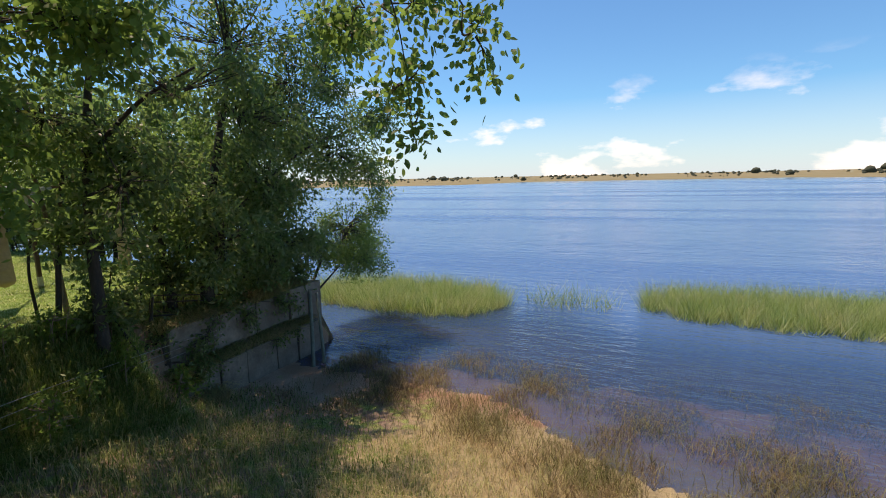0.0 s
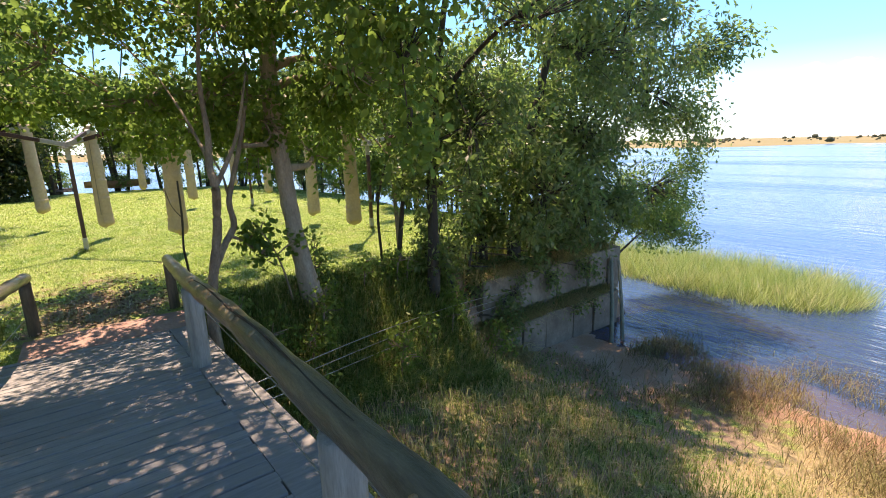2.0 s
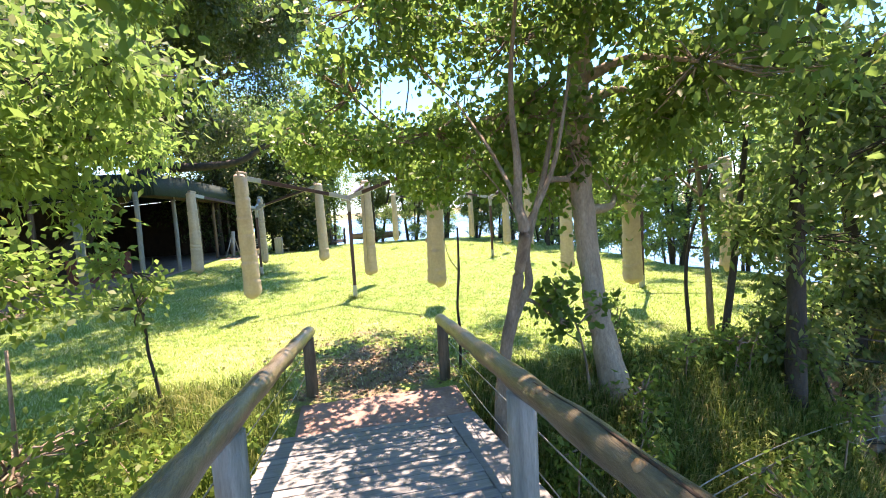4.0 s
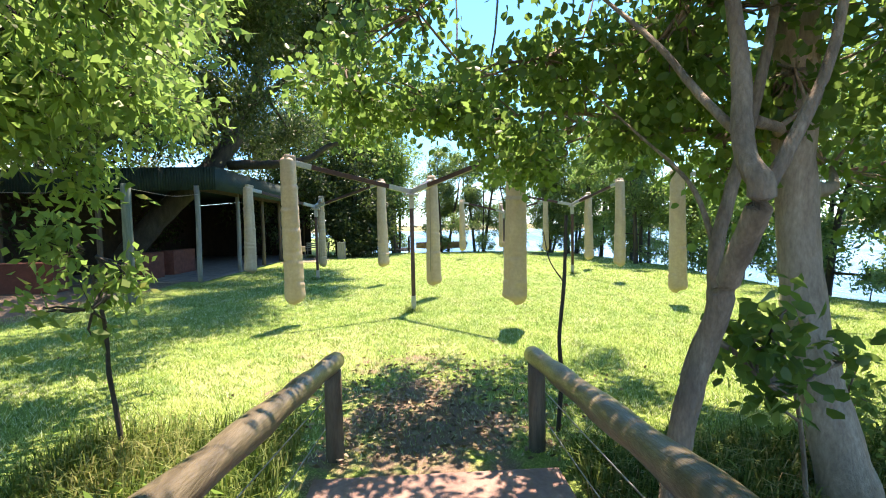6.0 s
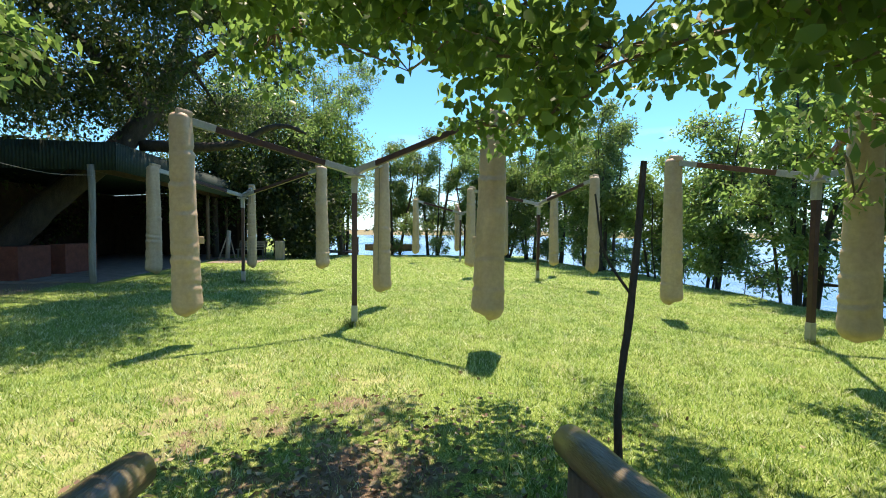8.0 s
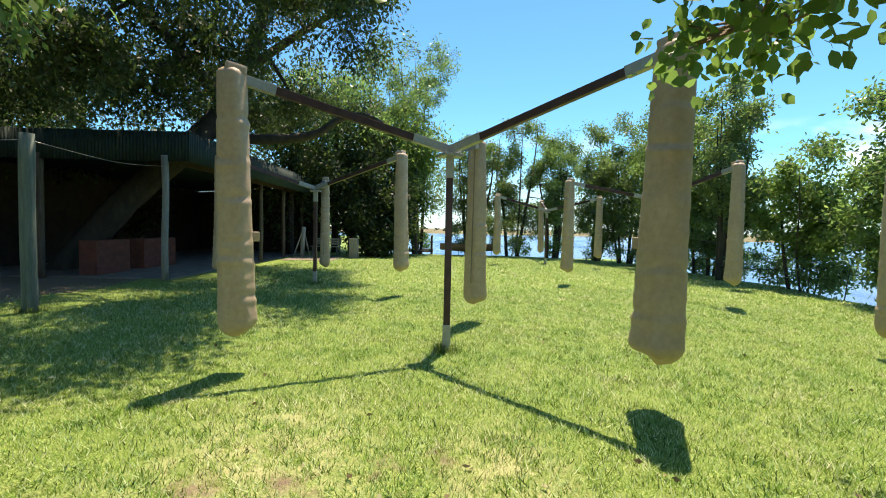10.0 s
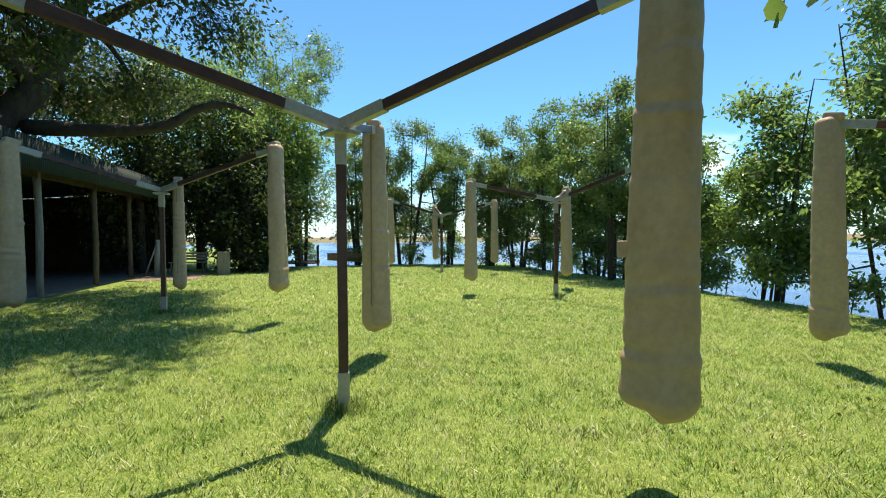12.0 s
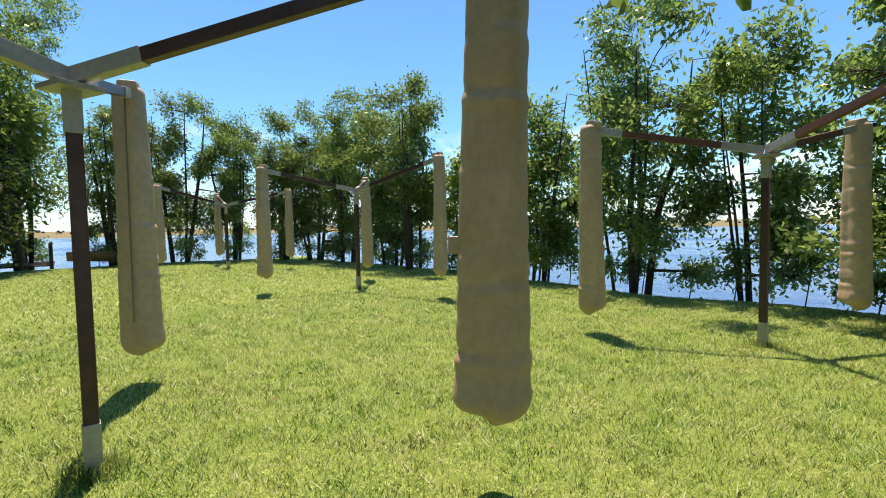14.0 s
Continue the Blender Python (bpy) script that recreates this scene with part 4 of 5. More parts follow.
tree("thick pale trunk by the bridge with a tall leafy crown",
     [[(-8.2, 3.06, -0.5, 0.23), (-8.28, 2.98, 0.1, 0.165), (-8.5, 2.90, 1.0, 0.135), (-8.55, 2.82, 2.0, 0.125), (-8.35, 2.68, 3.4, 0.12), (-8.1, 2.9, 5.2, 0.10), (-7.9, 3.1, 6.6, 0.05)],
      [(-8.25, 2.75, 4.3, 0.07), (-7.5, 3.4, 4.8, 0.05), (-6.6, 4.0, 5.2, 0.03)],
      [(-8.3, 2.7, 3.7, 0.06), (-9.0, 3.2, 4.2, 0.045), (-9.8, 3.9, 4.7, 0.025)]],
     # the mass at z 8.2 is an unseen addition that darkens the bank
     [(-8.3, 4.6, 8.2, 1.9, 1.8, 0.9, 120), (-7.9, 3.1, 6.0, 2.0, 2.0, 1.5, 200), (-6.4, 3.7, 4.9, 1.7, 1.6, 1.1, 240), (-9.7, 3.7, 5.0, 1.6, 1.6, 1.1, 220), (-7.3, 3.3, 3.3, 1.1, 1.0, 0.8, 210), (-8.4, 3.6, 3.1, 1.1, 1.0, 0.8, 190), (-9.4, 3.2, 2.6, 0.8, 0.8, 0.6, 90), (-7.0, 2.3, 4.2, 1.2, 1.0, 0.8, 220), (-9.0, 3.5, 2.2, 0.5, 0.5, 0.4, 40)],
     BARK_PALE, LEAF_BROAD, (0.13, 0.065), 15, 0.24, 12, False, 0.35, 0.7, thin=0.55)
tree("low leafy side shoot with broad dark leaves beside the pale trunk",
     [[(-8.3, 2.75, -0.4, 0.018), (-8.15, 2.55, 0.5, 0.014), (-8.05, 2.35, 1.0, 0.011), (-8.0, 2.1, 1.35, 0.006)], [(-8.12, 2.5, 0.6, 0.009), (-8.0, 2.2, 0.8, 0.006)]],
     [(-8.0, 2.24, 1.2, 0.22, 0.26, 0.2, 14), (-8.0, 2.2, 0.88, 0.22, 0.3, 0.16, 13), (-8.02, 2.05, 1.05, 0.18, 0.2, 0.14, 8), (-8.1, 2.75, 0.95, 0.15, 0.15, 0.15, 6)],
     BARK_GREY, LEAF_ROUND, (0.11, 0.075), 5, 0.13, 23, True, 0.6, 0.4, "undergrowth on the slope", "shrub", 6)
tree("dark multi-stemmed waterside tree on top of the retaining wall",
     [[(-8.0, 5.2, -0.45, 0.13), (-8.05, 5.25, 0.6, 0.10), (-8.1, 5.3, 1.8, 0.085), (-8.1, 5.45, 3.4, 0.07), (-7.9, 5.6, 5.0, 0.04)],
      [(-8.9, 5.0, -0.1, 0.05), (-8.8, 5.1, 1.2, 0.045), (-9.0, 5.5, 3.0, 0.03)],
      [(-9.5, 5.0, -0.1, 0.03), (-9.55, 5.0, 1.2, 0.025), (-9.4, 5.3, 2.4, 0.02)],
      [(-8.1, 5.4, 3.0, 0.05), (-7.0, 5.7, 3.9, 0.035), (-6.0, 6.0, 4.4, 0.02)]],
     [(-7.8, 5.7, 5.2, 1.9, 1.7, 1.4, 170), (-6.4, 5.9, 4.0, 1.4, 1.3, 0.9, 150), (-8.0, 6.0, 3.2, 1.2, 1.2, 0.9, 300), (-9.2, 5.4, 3.6, 1.2, 1.1, 1.0, 230), (-6.9, 5.2, 2.6, 1.1, 0.9, 0.8, 240), (-8.4, 5.7, 1.5, 0.9, 0.8, 0.6, 130), (-7.6, 4.6, 3.6, 1.0, 0.9, 0.8, 180), (-8.9, 6.3, 2.3, 1.0, 1.0, 0.8, 180)],
     BARK_DARK, LEAF_DARK, (0.15, 0.06), 16, 0.24, 13, False, 0.45, 0.6, thin=0.45)
tree("dark leaning waterside tree overhanging the lake from the wall",
     [[(-8.5, 7.8, -0.5, 0.17), (-8.45, 7.8, 0.4, 0.14), (-8.4, 7.9, 1.6, 0.12), (-8.2, 8.2, 3.2, 0.09), (-8.0, 8.6, 5.2, 0.05)],
      [(-8.7, 7.1, -0.4, 0.10), (-8.75, 7.0, 1.2, 0.08), (-8.9, 6.8, 3.0, 0.05)],
      [(-8.4, 8.0, 1.2, 0.07), (-8.0, 9.2, 2.4, 0.05), (-7.6, 10.6, 3.4, 0.03), (-7.4, 12.0, 3.9, 0.015)],
      [(-8.6, 8.8, -0.4, 0.06), (-8.3, 9.3, 1.0, 0.05), (-7.9, 10.2, 2.0, 0.03)]],
     # masses above z 8 never come into view; added to cast the bank's shade
     [(-7.2, 7.0, 8.2, 1.9, 1.8, 0.8, 140), (-8.0, 8.6, 5.6, 2.1, 2.1, 1.7, 330), (-7.6, 10.6, 4.2, 1.9, 2.0, 1.5, 360), (-7.8, 9.2, 2.5, 1.6, 1.6, 1.1, 430), (-7.2, 5.6, 8.4, 1.6, 1.6, 0.8, 200), (-7.1, 8.0, 8.5, 1.6, 1.6, 0.8, 220), (-8.0, 9.9, 8.6, 1.6, 1.6, 0.8, 220), (-8.9, 11.6, 8.6, 1.6, 1.6, 0.8, 200), (-6.9, 7.6, 3.9, 1.3, 1.3, 1.0, 160), (-8.3, 7.6, 2.0, 1.2, 1.2, 0.9, 260), (-7.9, 12.2, 3.4, 1.4, 1.5, 1.2, 330), (-7.3, 7.4, 1.3, 1.1, 1.1, 0.8, 260), (-7.5, 9.0, 0.9, 0.9, 1.1, 0.7, 220), (-8.6, 9.6, 0.6, 0.8, 1.0, 0.6, 140), (-6.8, 9.2, 4.8, 1.2, 1.2, 0.9, 110), (-8.2, 12.4, 5.6, 1.4, 1.5, 1.3, 240), (-7.8, 13.9, 4.6, 1.2, 1.3, 1.2, 200), (-8.0, 14.2, 2.8, 1.0, 1.1, 0.9, 140), (-8.2, 13.6, 7.2, 1.4, 1.5, 1.2, 190)],
     BARK_DARK, LEAF_DARK, (0.16, 0.06), 16, 0.25, 14, False, 0.45, 0.5, thin=0.58)
tree("bright green waterside shrub at the end of the retaining wall",
     [[(-8.6, 11.0, -1.6, 0.06), (-8.4, 11.4, -0.6, 0.05), (-8.2, 12.0, 0.6, 0.03)], [(-8.5, 11.1, -1.2, 0.04), (-8.0, 12.2, -0.2, 0.025)]],
     [(-8.2, 13.0, 1.0, 1.3, 1.7, 1.1, 420), (-8.0, 13.6, -0.2, 1.1, 1.6, 0.8, 330), (-8.3, 11.2, 0.3, 0.9, 0.9, 0.7, 200)],
     BARK_DARK, LEAF_PALE, (0.10, 0.045), 15, 0.18, 15, False, 0.3, 0.4, "waterside shrubs", "shrub")
tree("trailing weedy shrub hanging over the retaining wall",
     [[(-8.2, 6.1, -1.2, 0.05), (-8.25, 6.2, -0.5, 0.04), (-8.3, 6.4, 0.3, 0.02)], [(-8.0, 5.9, -1.3, 0.03), (-7.9, 5.7, -0.6, 0.02), (-8.0, 5.4, 0.2, 0.012)]],
     [(-8.1, 6.1, -0.6, 0.55, 0.6, 0.5, 70), (-7.9, 5.6, -0.9, 0.5, 0.6, 0.4, 55), (-8.6, 7.6, -0.35, 0.4, 1.0, 0.3, 60), (-8.5, 9.0, -0.35, 0.35, 1.0, 0.35, 60), (-8.0, 8.2, -1.4, 0.3, 0.9, 0.2, 30), (-8.3, 10.4, -0.7, 0.5, 0.5, 0.6, 50), (-7.86, 7.2, -0.75, 0.14, 0.5, 0.4, 44), (-7.86, 8.4, -0.6, 0.12, 0.45, 0.3, 30), (-7.84, 9.6, -0.65, 0.12, 0.5, 0.35, 34), (-7.62, 6.75, -1.5, 0.22, 0.4, 0.5, 50), (-7.72, 9.2, -1.5, 0.1, 0.6, 0.14, 22)],
     BARK_DARK, LEAF_DARK, (0.10, 0.045), 12, 0.18, 19, False, 0.4, 0.8, "waterside shrubs", "shrub")
rg_u = np.random.default_rng(61)
for k in range(16):
    x, y = -8.6 + rg_u.uniform(0, 1.9), 1.6 + 4.2 * (k + rg_u.uniform(0, 1)) / 16
    z = float(height(np.array([x]), np.array([y]))[0])
    h = rg_u.uniform(0.35, 0.9)
    tree("weedy undergrowth plant on the shaded slope below the trees", [[(x, y, z - 0.05, 0.012), (x + 0.05, y, z + h * 0.6, 0.008), (x + 0.1, y + 0.05, z + h, 0.005)]],
         [(x + 0.05, y, z + h * 0.8, 0.28, 0.28, 0.22, 14), (x - 0.15, y + 0.1, z + h * 0.4, 0.3, 0.3, 0.2, 12)], BARK_GREY, LEAF_BROAD if k % 2 else LEAF_PALE, (0.09, 0.045), 10, 0.12, 400 + k, False, 0.5, 0.4, "undergrowth on the slope", "shrub", 5)
for k in range(11):
    x, y = -8.75 + rg_u.uniform(-0.25, 0.3), 5.0 + 5.6 * (k + rg_u.uniform(0.1, 0.9)) / 11
    z, h = -0.5, rg_u.uniform(0.9, 1.9)
    tree("dark leafy bush rooted along the top of the retaining wall", [[(x, y, z - 0.1, 0.02), (x + 0.1, y, z + h * 0.5, 0.015), (x + 0.2, y + 0.1, z + h, 0.008)], [(x, y + 0.1, z, 0.015), (x + 0.25, y + 0.2, z + h * 0.7, 0.007)]],
         [(x + 0.15, y, z + h * 0.85, 0.42, 0.45, 0.3, 34), (x + 0.25, y + 0.2, z + h * 0.5, 0.45, 0.45, 0.25, 32), (x + 0.45, y, z + 0.1, 0.28, 0.4, 0.3, 18)], BARK_DARK, LEAF_DARK, (0.13, 0.055), 12, 0.17, 440 + k, False, 0.4, 0.6, "bushes on the wall", "shrub", 5)
for k, leaning in enumerate(([(-7.0, 9.55, -2.6, 0.055), (-7.3, 9.95, -1.6, 0.05), (-7.75, 10.5, -0.5, 0.042)], [(-6.95, 9.95, -2.6, 0.05), (-7.2, 10.2, -1.6, 0.045), (-7.6, 10.6, -0.6, 0.036)])):
    c = curve_points(leaning, 6)
    tagged(tube_part("dead_trunk", c[:, :3], list(c[:, 3]), POST_GREEN, None, (0, 0, 0), 9, "", 0.06, k), "greenish dead trunk leaning on the wall in the shallows", "trunk", "dead trunks by the wall")
tree("large tree south of the bridge with branches arching over the deck",
     [[(-4.6, -4.2, -1.2, 0.30), (-4.5, -3.9, 1.0, 0.24), (-4.2, -3.4, 3.2, 0.2), (-3.9, -2.6, 5.2, 0.13), (-3.6, -1.8, 7.0, 0.06)],
      [(-4.2, -3.4, 3.2, 0.12), (-5.6, -2.4, 4.4, 0.08), (-7.0, -1.6, 5.0, 0.04)],
      [(-4.1, -3.1, 3.9, 0.12), (-3.0, -1.0, 5.2, 0.08), (-2.0, 1.4, 5.6, 0.05), (-1.3, 3.4, 5.0, 0.02), (-0.8, 4.6, 4.1, 0.008)],
      [(-3.0, -1.0, 5.2, 0.04), (-4.2, 1.2, 5.0, 0.025), (-4.7, 2.4, 4.1, 0.014), (-4.72, 2.6, 2.6, 0.005)],
      [(-1.6, 2.6, 5.3, 0.025), (-2.0, 4.0, 4.9, 0.016), (-2.1, 5.0, 4.4, 0.008)],
      [(-1.6, 2.6, 5.3, 0.02), (-1.5, 3.8, 4.8, 0.014), (-1.5, 4.6, 4.1, 0.008), (-1.42, 4.75, 3.0, 0.004)]],
     # masses from z 6.7 up are out of view, added to shade deck and bank
     [(-3.6, -1.5, 6.6, 2.4, 2.2, 1.5, 420), (-6.4, -1.4, 5.4, 1.8, 1.6, 1.1, 330), (-2.0, 1.6, 6.0, 1.8, 1.7, 1.0, 300), (-0.8, 4.9, 3.95, 0.42, 0.4, 0.4, 30), (-1.5, 5.0, 4.35, 0.6, 0.5, 0.35, 46), (-2.3, 5.0, 4.2, 0.6, 0.5, 0.45, 60), (-4.7, 2.55, 2.95, 0.25, 0.28, 0.45, 34), (-4.75, 2.65, 2.45, 0.22, 0.22, 0.35, 24), (-1.5, 4.75, 3.5, 0.26, 0.25, 0.35, 26), (-1.4, 4.75, 3.08, 0.15, 0.18, 0.3, 14), (-3.9, 3.1, 4.0, 0.9, 0.7, 0.6, 110), (-5.3, 2.5, 3.5, 0.8, 0.6, 0.8, 130), (-2.7, 3.4, 4.9, 1.1, 0.9, 0.7, 140), (-4.6, 0.9, 6.7, 1.6, 1.0, 0.5, 420), (-6.9, 1.0, 6.6, 1.4, 1.0, 0.5, 460), (-2.8, 0.9, 6.9, 1.4, 1.0, 0.5, 260), (-6.3, 0.4, 4.6, 1.2, 1.1, 0.7, 260), (-3.2, 1.2, 5.2, 1.3, 1.1, 0.7, 560), (-1.4, 0.9, 5.4, 1.3, 1.2, 0.7, 560), (-4.4, 1.4, 5.4, 1.2, 0.9, 0.6, 300), (0.4, 0.4, 5.6, 1.5, 1.4, 0.8, 400), (-2.4, 0.4, 6.6, 1.4, 1.2, 0.8, 260), (-2.4, 2.6, 5.8, 1.2, 1.1, 0.8, 120), (-4.6, 3.9, 5.4, 1.2, 1.1, 0.8, 80), (-4.8, 1.2, 5.9, 1.7, 1.5, 0.9, 320), (-6.2, -3.4, 3.9, 1.5, 1.3, 1.1, 260), (-6.7, -1.2, 4.0, 0.9, 0.6, 0.45, 90), (-6.5, 0.0, 4.25, 0.8, 0.6, 0.4, 80), (-5.2, -1.9, 4.0, 1.1, 0.8, 0.8, 130), (-4.0, 0.7, 7.7, 2.0, 1.5, 0.8, 330), (-6.6, 0.8, 7.5, 1.8, 1.4, 0.8, 260), (-1.6, 0.5, 7.8, 1.9, 1.5, 0.8, 330), (-5.8, 3.9, 8.3, 1.6, 1.6, 0.8, 320), (-4.9, 5.0, 8.4, 1.3, 1.6, 0.8, 240), (-6.0, 6.4, 8.5, 1.5, 1.5, 0.8, 220)],
     BARK_DARK, LEAF_BROAD, (0.10, 0.062), 13, 0.20, 16, True, 0.3, 0.7, thin=0.72)
tree("low leafy shrub with thin stems on the slope beside the bridge",
     [[(-7.3, -2.6, -0.75, 0.03), (-7.35, -2.6, 0.3, 0.025), (-7.3, -2.7, 1.3, 0.02), (-7.2, -2.7, 2.2, 0.01)], [(-7.2, -2.3, -0.75, 0.02), (-7.0, -2.1, 0.5, 0.015), (-6.9, -2.0, 1.4, 0.01)]],
     [(-7.2, -2.6, 1.9, 0.8, 0.8, 0.7, 130), (-6.8, -2.0, 0.7, 0.9, 0.7, 0.6, 150), (-7.6, -1.6, -0.1, 1.0, 0.7, 0.45, 220), (-6.4, -1.5, -0.3, 0.9, 0.5, 0.5, 170), (-7.9, -3.4, 1.2, 0.7, 0.7, 0.6, 80)],
     BARK_GREY, LEAF_BROAD, (0.085, 0.046), 12, 0.15, 17, False, 0.35, 0.4, "shrubs by the bridge", "shrub")
tree("leafy tree spreading over the lawn south of the bridge end",
     [[(-11.5, -8.6, -0.2, 0.22), (-11.4, -8.4, 2.0, 0.18), (-11.2, -8.0, 4.2, 0.12), (-11.0, -7.4, 6.2, 0.06)],
      [(-11.3, -8.2, 3.0, 0.09), (-11.0, -6.6, 3.9, 0.06), (-11.0, -4.9, 4.3, 0.03)]],
     # masses above z 7 are unseen, hung on this tree to shade the lawn
     [(-11.0, -7.4, 6.2, 2.3, 2.2, 1.6, 420), (-11.0, -5.1, 4.6, 1.6, 1.5, 1.2, 360), (-10.2, -5.2, 3.7, 1.2, 1.2, 0.9, 240), (-10.4, -3.5, 3.9, 1.2, 1.1, 0.8, 210), (-9.3, -4.2, 3.0, 1.0, 0.9, 0.7, 150), (-8.4, -3.4, 3.9, 1.2, 1.1, 0.9, 190), (-11.8, -3.9, 4.9, 1.2, 1.0, 0.8, 150), (-13.3, -4.0, 5.0, 1.3, 1.1, 0.6, 110), (-15.4, -5.4, 7.6, 2.0, 1.7, 1.1, 420), (-17.4, -4.6, 8.4, 2.2, 1.7, 1.1, 480), (-18.2, -2.9, 9.0, 2.0, 1.4, 0.9, 260), (-12.9, -3.4, 3.5, 0.7, 0.7, 0.45, 60), (-13.6, -4.3, 3.7, 0.8, 0.8, 0.5, 70), (-12.6, -6.6, 4.6, 1.6, 1.5, 1.2, 280), (-9.7, -3.7, 2.9, 1.0, 0.9, 0.6, 150), (-10.7, -3.0, 3.3, 1.0, 0.8, 0.6, 150), (-9.6, -2.5, 3.9, 1.0, 0.9, 0.7, 140), (-11.0, -3.6, 2.5, 0.5, 0.5, 0.4, 36)],
     BARK_DARK, LEAF_PALE, (0.165, 0.07), 9, 0.22, 18, False, 0.4, 0.6)

tree("young tree with yellow-green leaves reaching over the lawn's edge",
     [[(-9.75, 5.6, -0.2, 0.055), (-9.8, 5.55, 1.2, 0.045), (-9.9, 5.5, 2.4, 0.035), (-10.1, 5.4, 3.6, 0.015)],
      [(-9.88, 5.5, 2.1, 0.022), (-10.5, 5.35, 2.6, 0.016), (-11.1, 5.1, 2.75, 0.011), (-11.6, 4.9, 2.6, 0.006)],
      [(-9.95, 5.48, 2.7, 0.02), (-10.5, 5.5, 3.3, 0.013), (-11.0, 5.35, 3.5, 0.007)]],
     [(-11.4, 5.0, 2.7, 0.5, 0.55, 0.3, 34), (-11.0, 5.3, 3.3, 0.7, 0.7, 0.4, 46), (-11.7, 4.85, 2.35, 0.35, 0.35, 0.22, 12), (-10.5, 5.4, 3.6, 0.7, 0.7, 0.5, 50), (-11.3, 5.0, 1.95, 0.16, 0.2, 0.2, 5)],
     BARK_GREY, LEAF_PALE, (0.13, 0.055), 9, 0.16, 24, False, 0.5, 0.6)


def sapling(x, y, lean, h, label, leafy, seed):
    tops = [(x, y, -0.1, 0.02), (x + lean[0] * 0.3, y + lean[1] * 0.3 + 0.012, h * 0.25, 0.019), (x + lean[0] * 0.42, y + lean[1] * 0.4 - 0.012, h * 0.45, 0.017), (x + lean[0] * 0.6, y + lean[1] * 0.6 + 0.015, h * 0.7, 0.016), (x + lean[0], y + lean[1], h, 0.013)]
    side = [(x + lean[0] * 0.6, y + lean[1] * 0.6 + 0.015, h * 0.7, 0.007), (x + lean[0] * 0.7 - 0.05, y + lean[1] * 0.7 - 0.10, h * 0.8, 0.005), (x + lean[0] * 0.8 - 0.05, y + lean[1] * 0.8 - 0.16, h * 0.93, 0.004)]
    return tree(label, [tops, side], [(x + lean[0], y + lean[1], h + 0.1, 0.38, 0.38, 0.38, 26), (x + lean[0] * 0.8 + 0.2, y + lean[1] * 0.8 + 0.1, h * 0.8, 0.3, 0.3, 0.25, 14)] if leafy else [], BARK_DARK, LEAF_PALE, (0.11, 0.055), 12, 0.13, seed, False, 0.5, 0.6, "saplings", "sapling", 7)


sapling(-9.43, 1.44, (0.16, 0.035), 1.87, "thin dark leafless sapling stem leaning on the lawn", False, 31)
sapling(-9.2, -2.05, (-0.1, -0.25), 1.55, "thin sapling with a tuft of pale leaves by the bridge", True, 32)

# ---- trees along the shore ----
rg_shore = np.random.default_rng(21)


def shore_tree(x, y, h, w, stems, seed, leaf=LEAF_SHORE, label="slim waterside tree with several dark stems and airy green crown"):
    rg = np.random.default_rng(seed)
    limbs, lobes = [], []
    for k in range(stems + 2):
        a = rg.uniform(0, 6.28)
        bx, by = x + 0.4 * math.cos(a), y + 0.3 * math.sin(a)
        reach = rg.uniform(0.2, 0.55) * w
        tx, ty, tz = x + reach * math.cos(a), y + 0.8 * reach * math.sin(a), h * rg.uniform(0.6, 0.86)
        r = rg.uniform(0.03, 0.075) * h / 6
        limbs.append([(bx, by, -0.35, r), (bx * 0.6 + tx * 0.4 + rg.normal() * 0.12, by * 0.6 + ty * 0.4, tz * 0.35, r * 0.8), (bx * 0.2 + tx * 0.8, by * 0.2 + ty * 0.8 + rg.normal() * 0.15, tz * 0.7, r * 0.5), (tx, ty, tz, 0.012)])
        for q in (0.97, 0.8, 0.62, 0.45, 0.3):
            s = w * rg.uniform(0.16, 0.33)
            lobes.append((x + (tx - x) * q + rg.normal() * 0.26 * w, y + (ty - y) * q + rg.normal() * 0.2 * w, tz * q + rg.normal() * 0.25, s, s * rg.uniform(0.7, 1.1), s * rg.uniform(0.45, 0.8), int(26 + 36 * s)))
    lobes.append((x, y, h * 0.82, w * 0.34, w * 0.34, h * 0.1, 70))
    for q in (0.34, 0.5, 0.66):
        lobes.append((x + rg.normal() * 0.15 * w, y + rg.normal() * 0.15 * w, h * q, w * 0.5, w * 0.42, h * 0.09, 80 if x < -22 else 14))
    for q in range(3):
        lobes.append((x + rg.normal() * 0.5 * w, y + rg.uniform(0, 0.4), rg.uniform(0.3, 1.0), 0.6, 0.4, 0.4, 26 if x < -19 else 12))
    return tree(label, limbs, lobes, BARK_DARK, leaf, (0.155, 0.07), 11, 0.22, seed, False, 0.22, 0.5, "trees along the shore", "tree", 7)


SHORE = [(-10.3, 11.5, 6.4, 2.8, 2), (-12.4, 10.75, 7.0, 3.2, 3), (-14.6, 11.2, 6.2, 2.4, 2), (-17.3, 10.9, 7.4, 3.0, 3), (-20.0, 10.5, 5.9, 2.5, 3), (-22.8, 10.9, 4.9, 2.2, 2), (-25.5, 10.3, 7.2, 2.6, 3), (-27.6, 10.7, 6.8, 2.6, 3),
         (-30.4, 10.2, 8.8, 3.0, 3), (-32.6, 9.6, 8.0, 3.0, 3), (-34.6, 8.6, 8.2, 3.0, 3), (-36.2, 6.8, 8.2, 3.0, 3), (-37.0, 4.6, 8.8, 3.2, 3), (-37.4, 2.2, 8.4, 3.0, 3), (-37.6, -3.4, 10.4, 3.6, 3), (-39.5, -1.0, 15.5, 5.2, 4)]
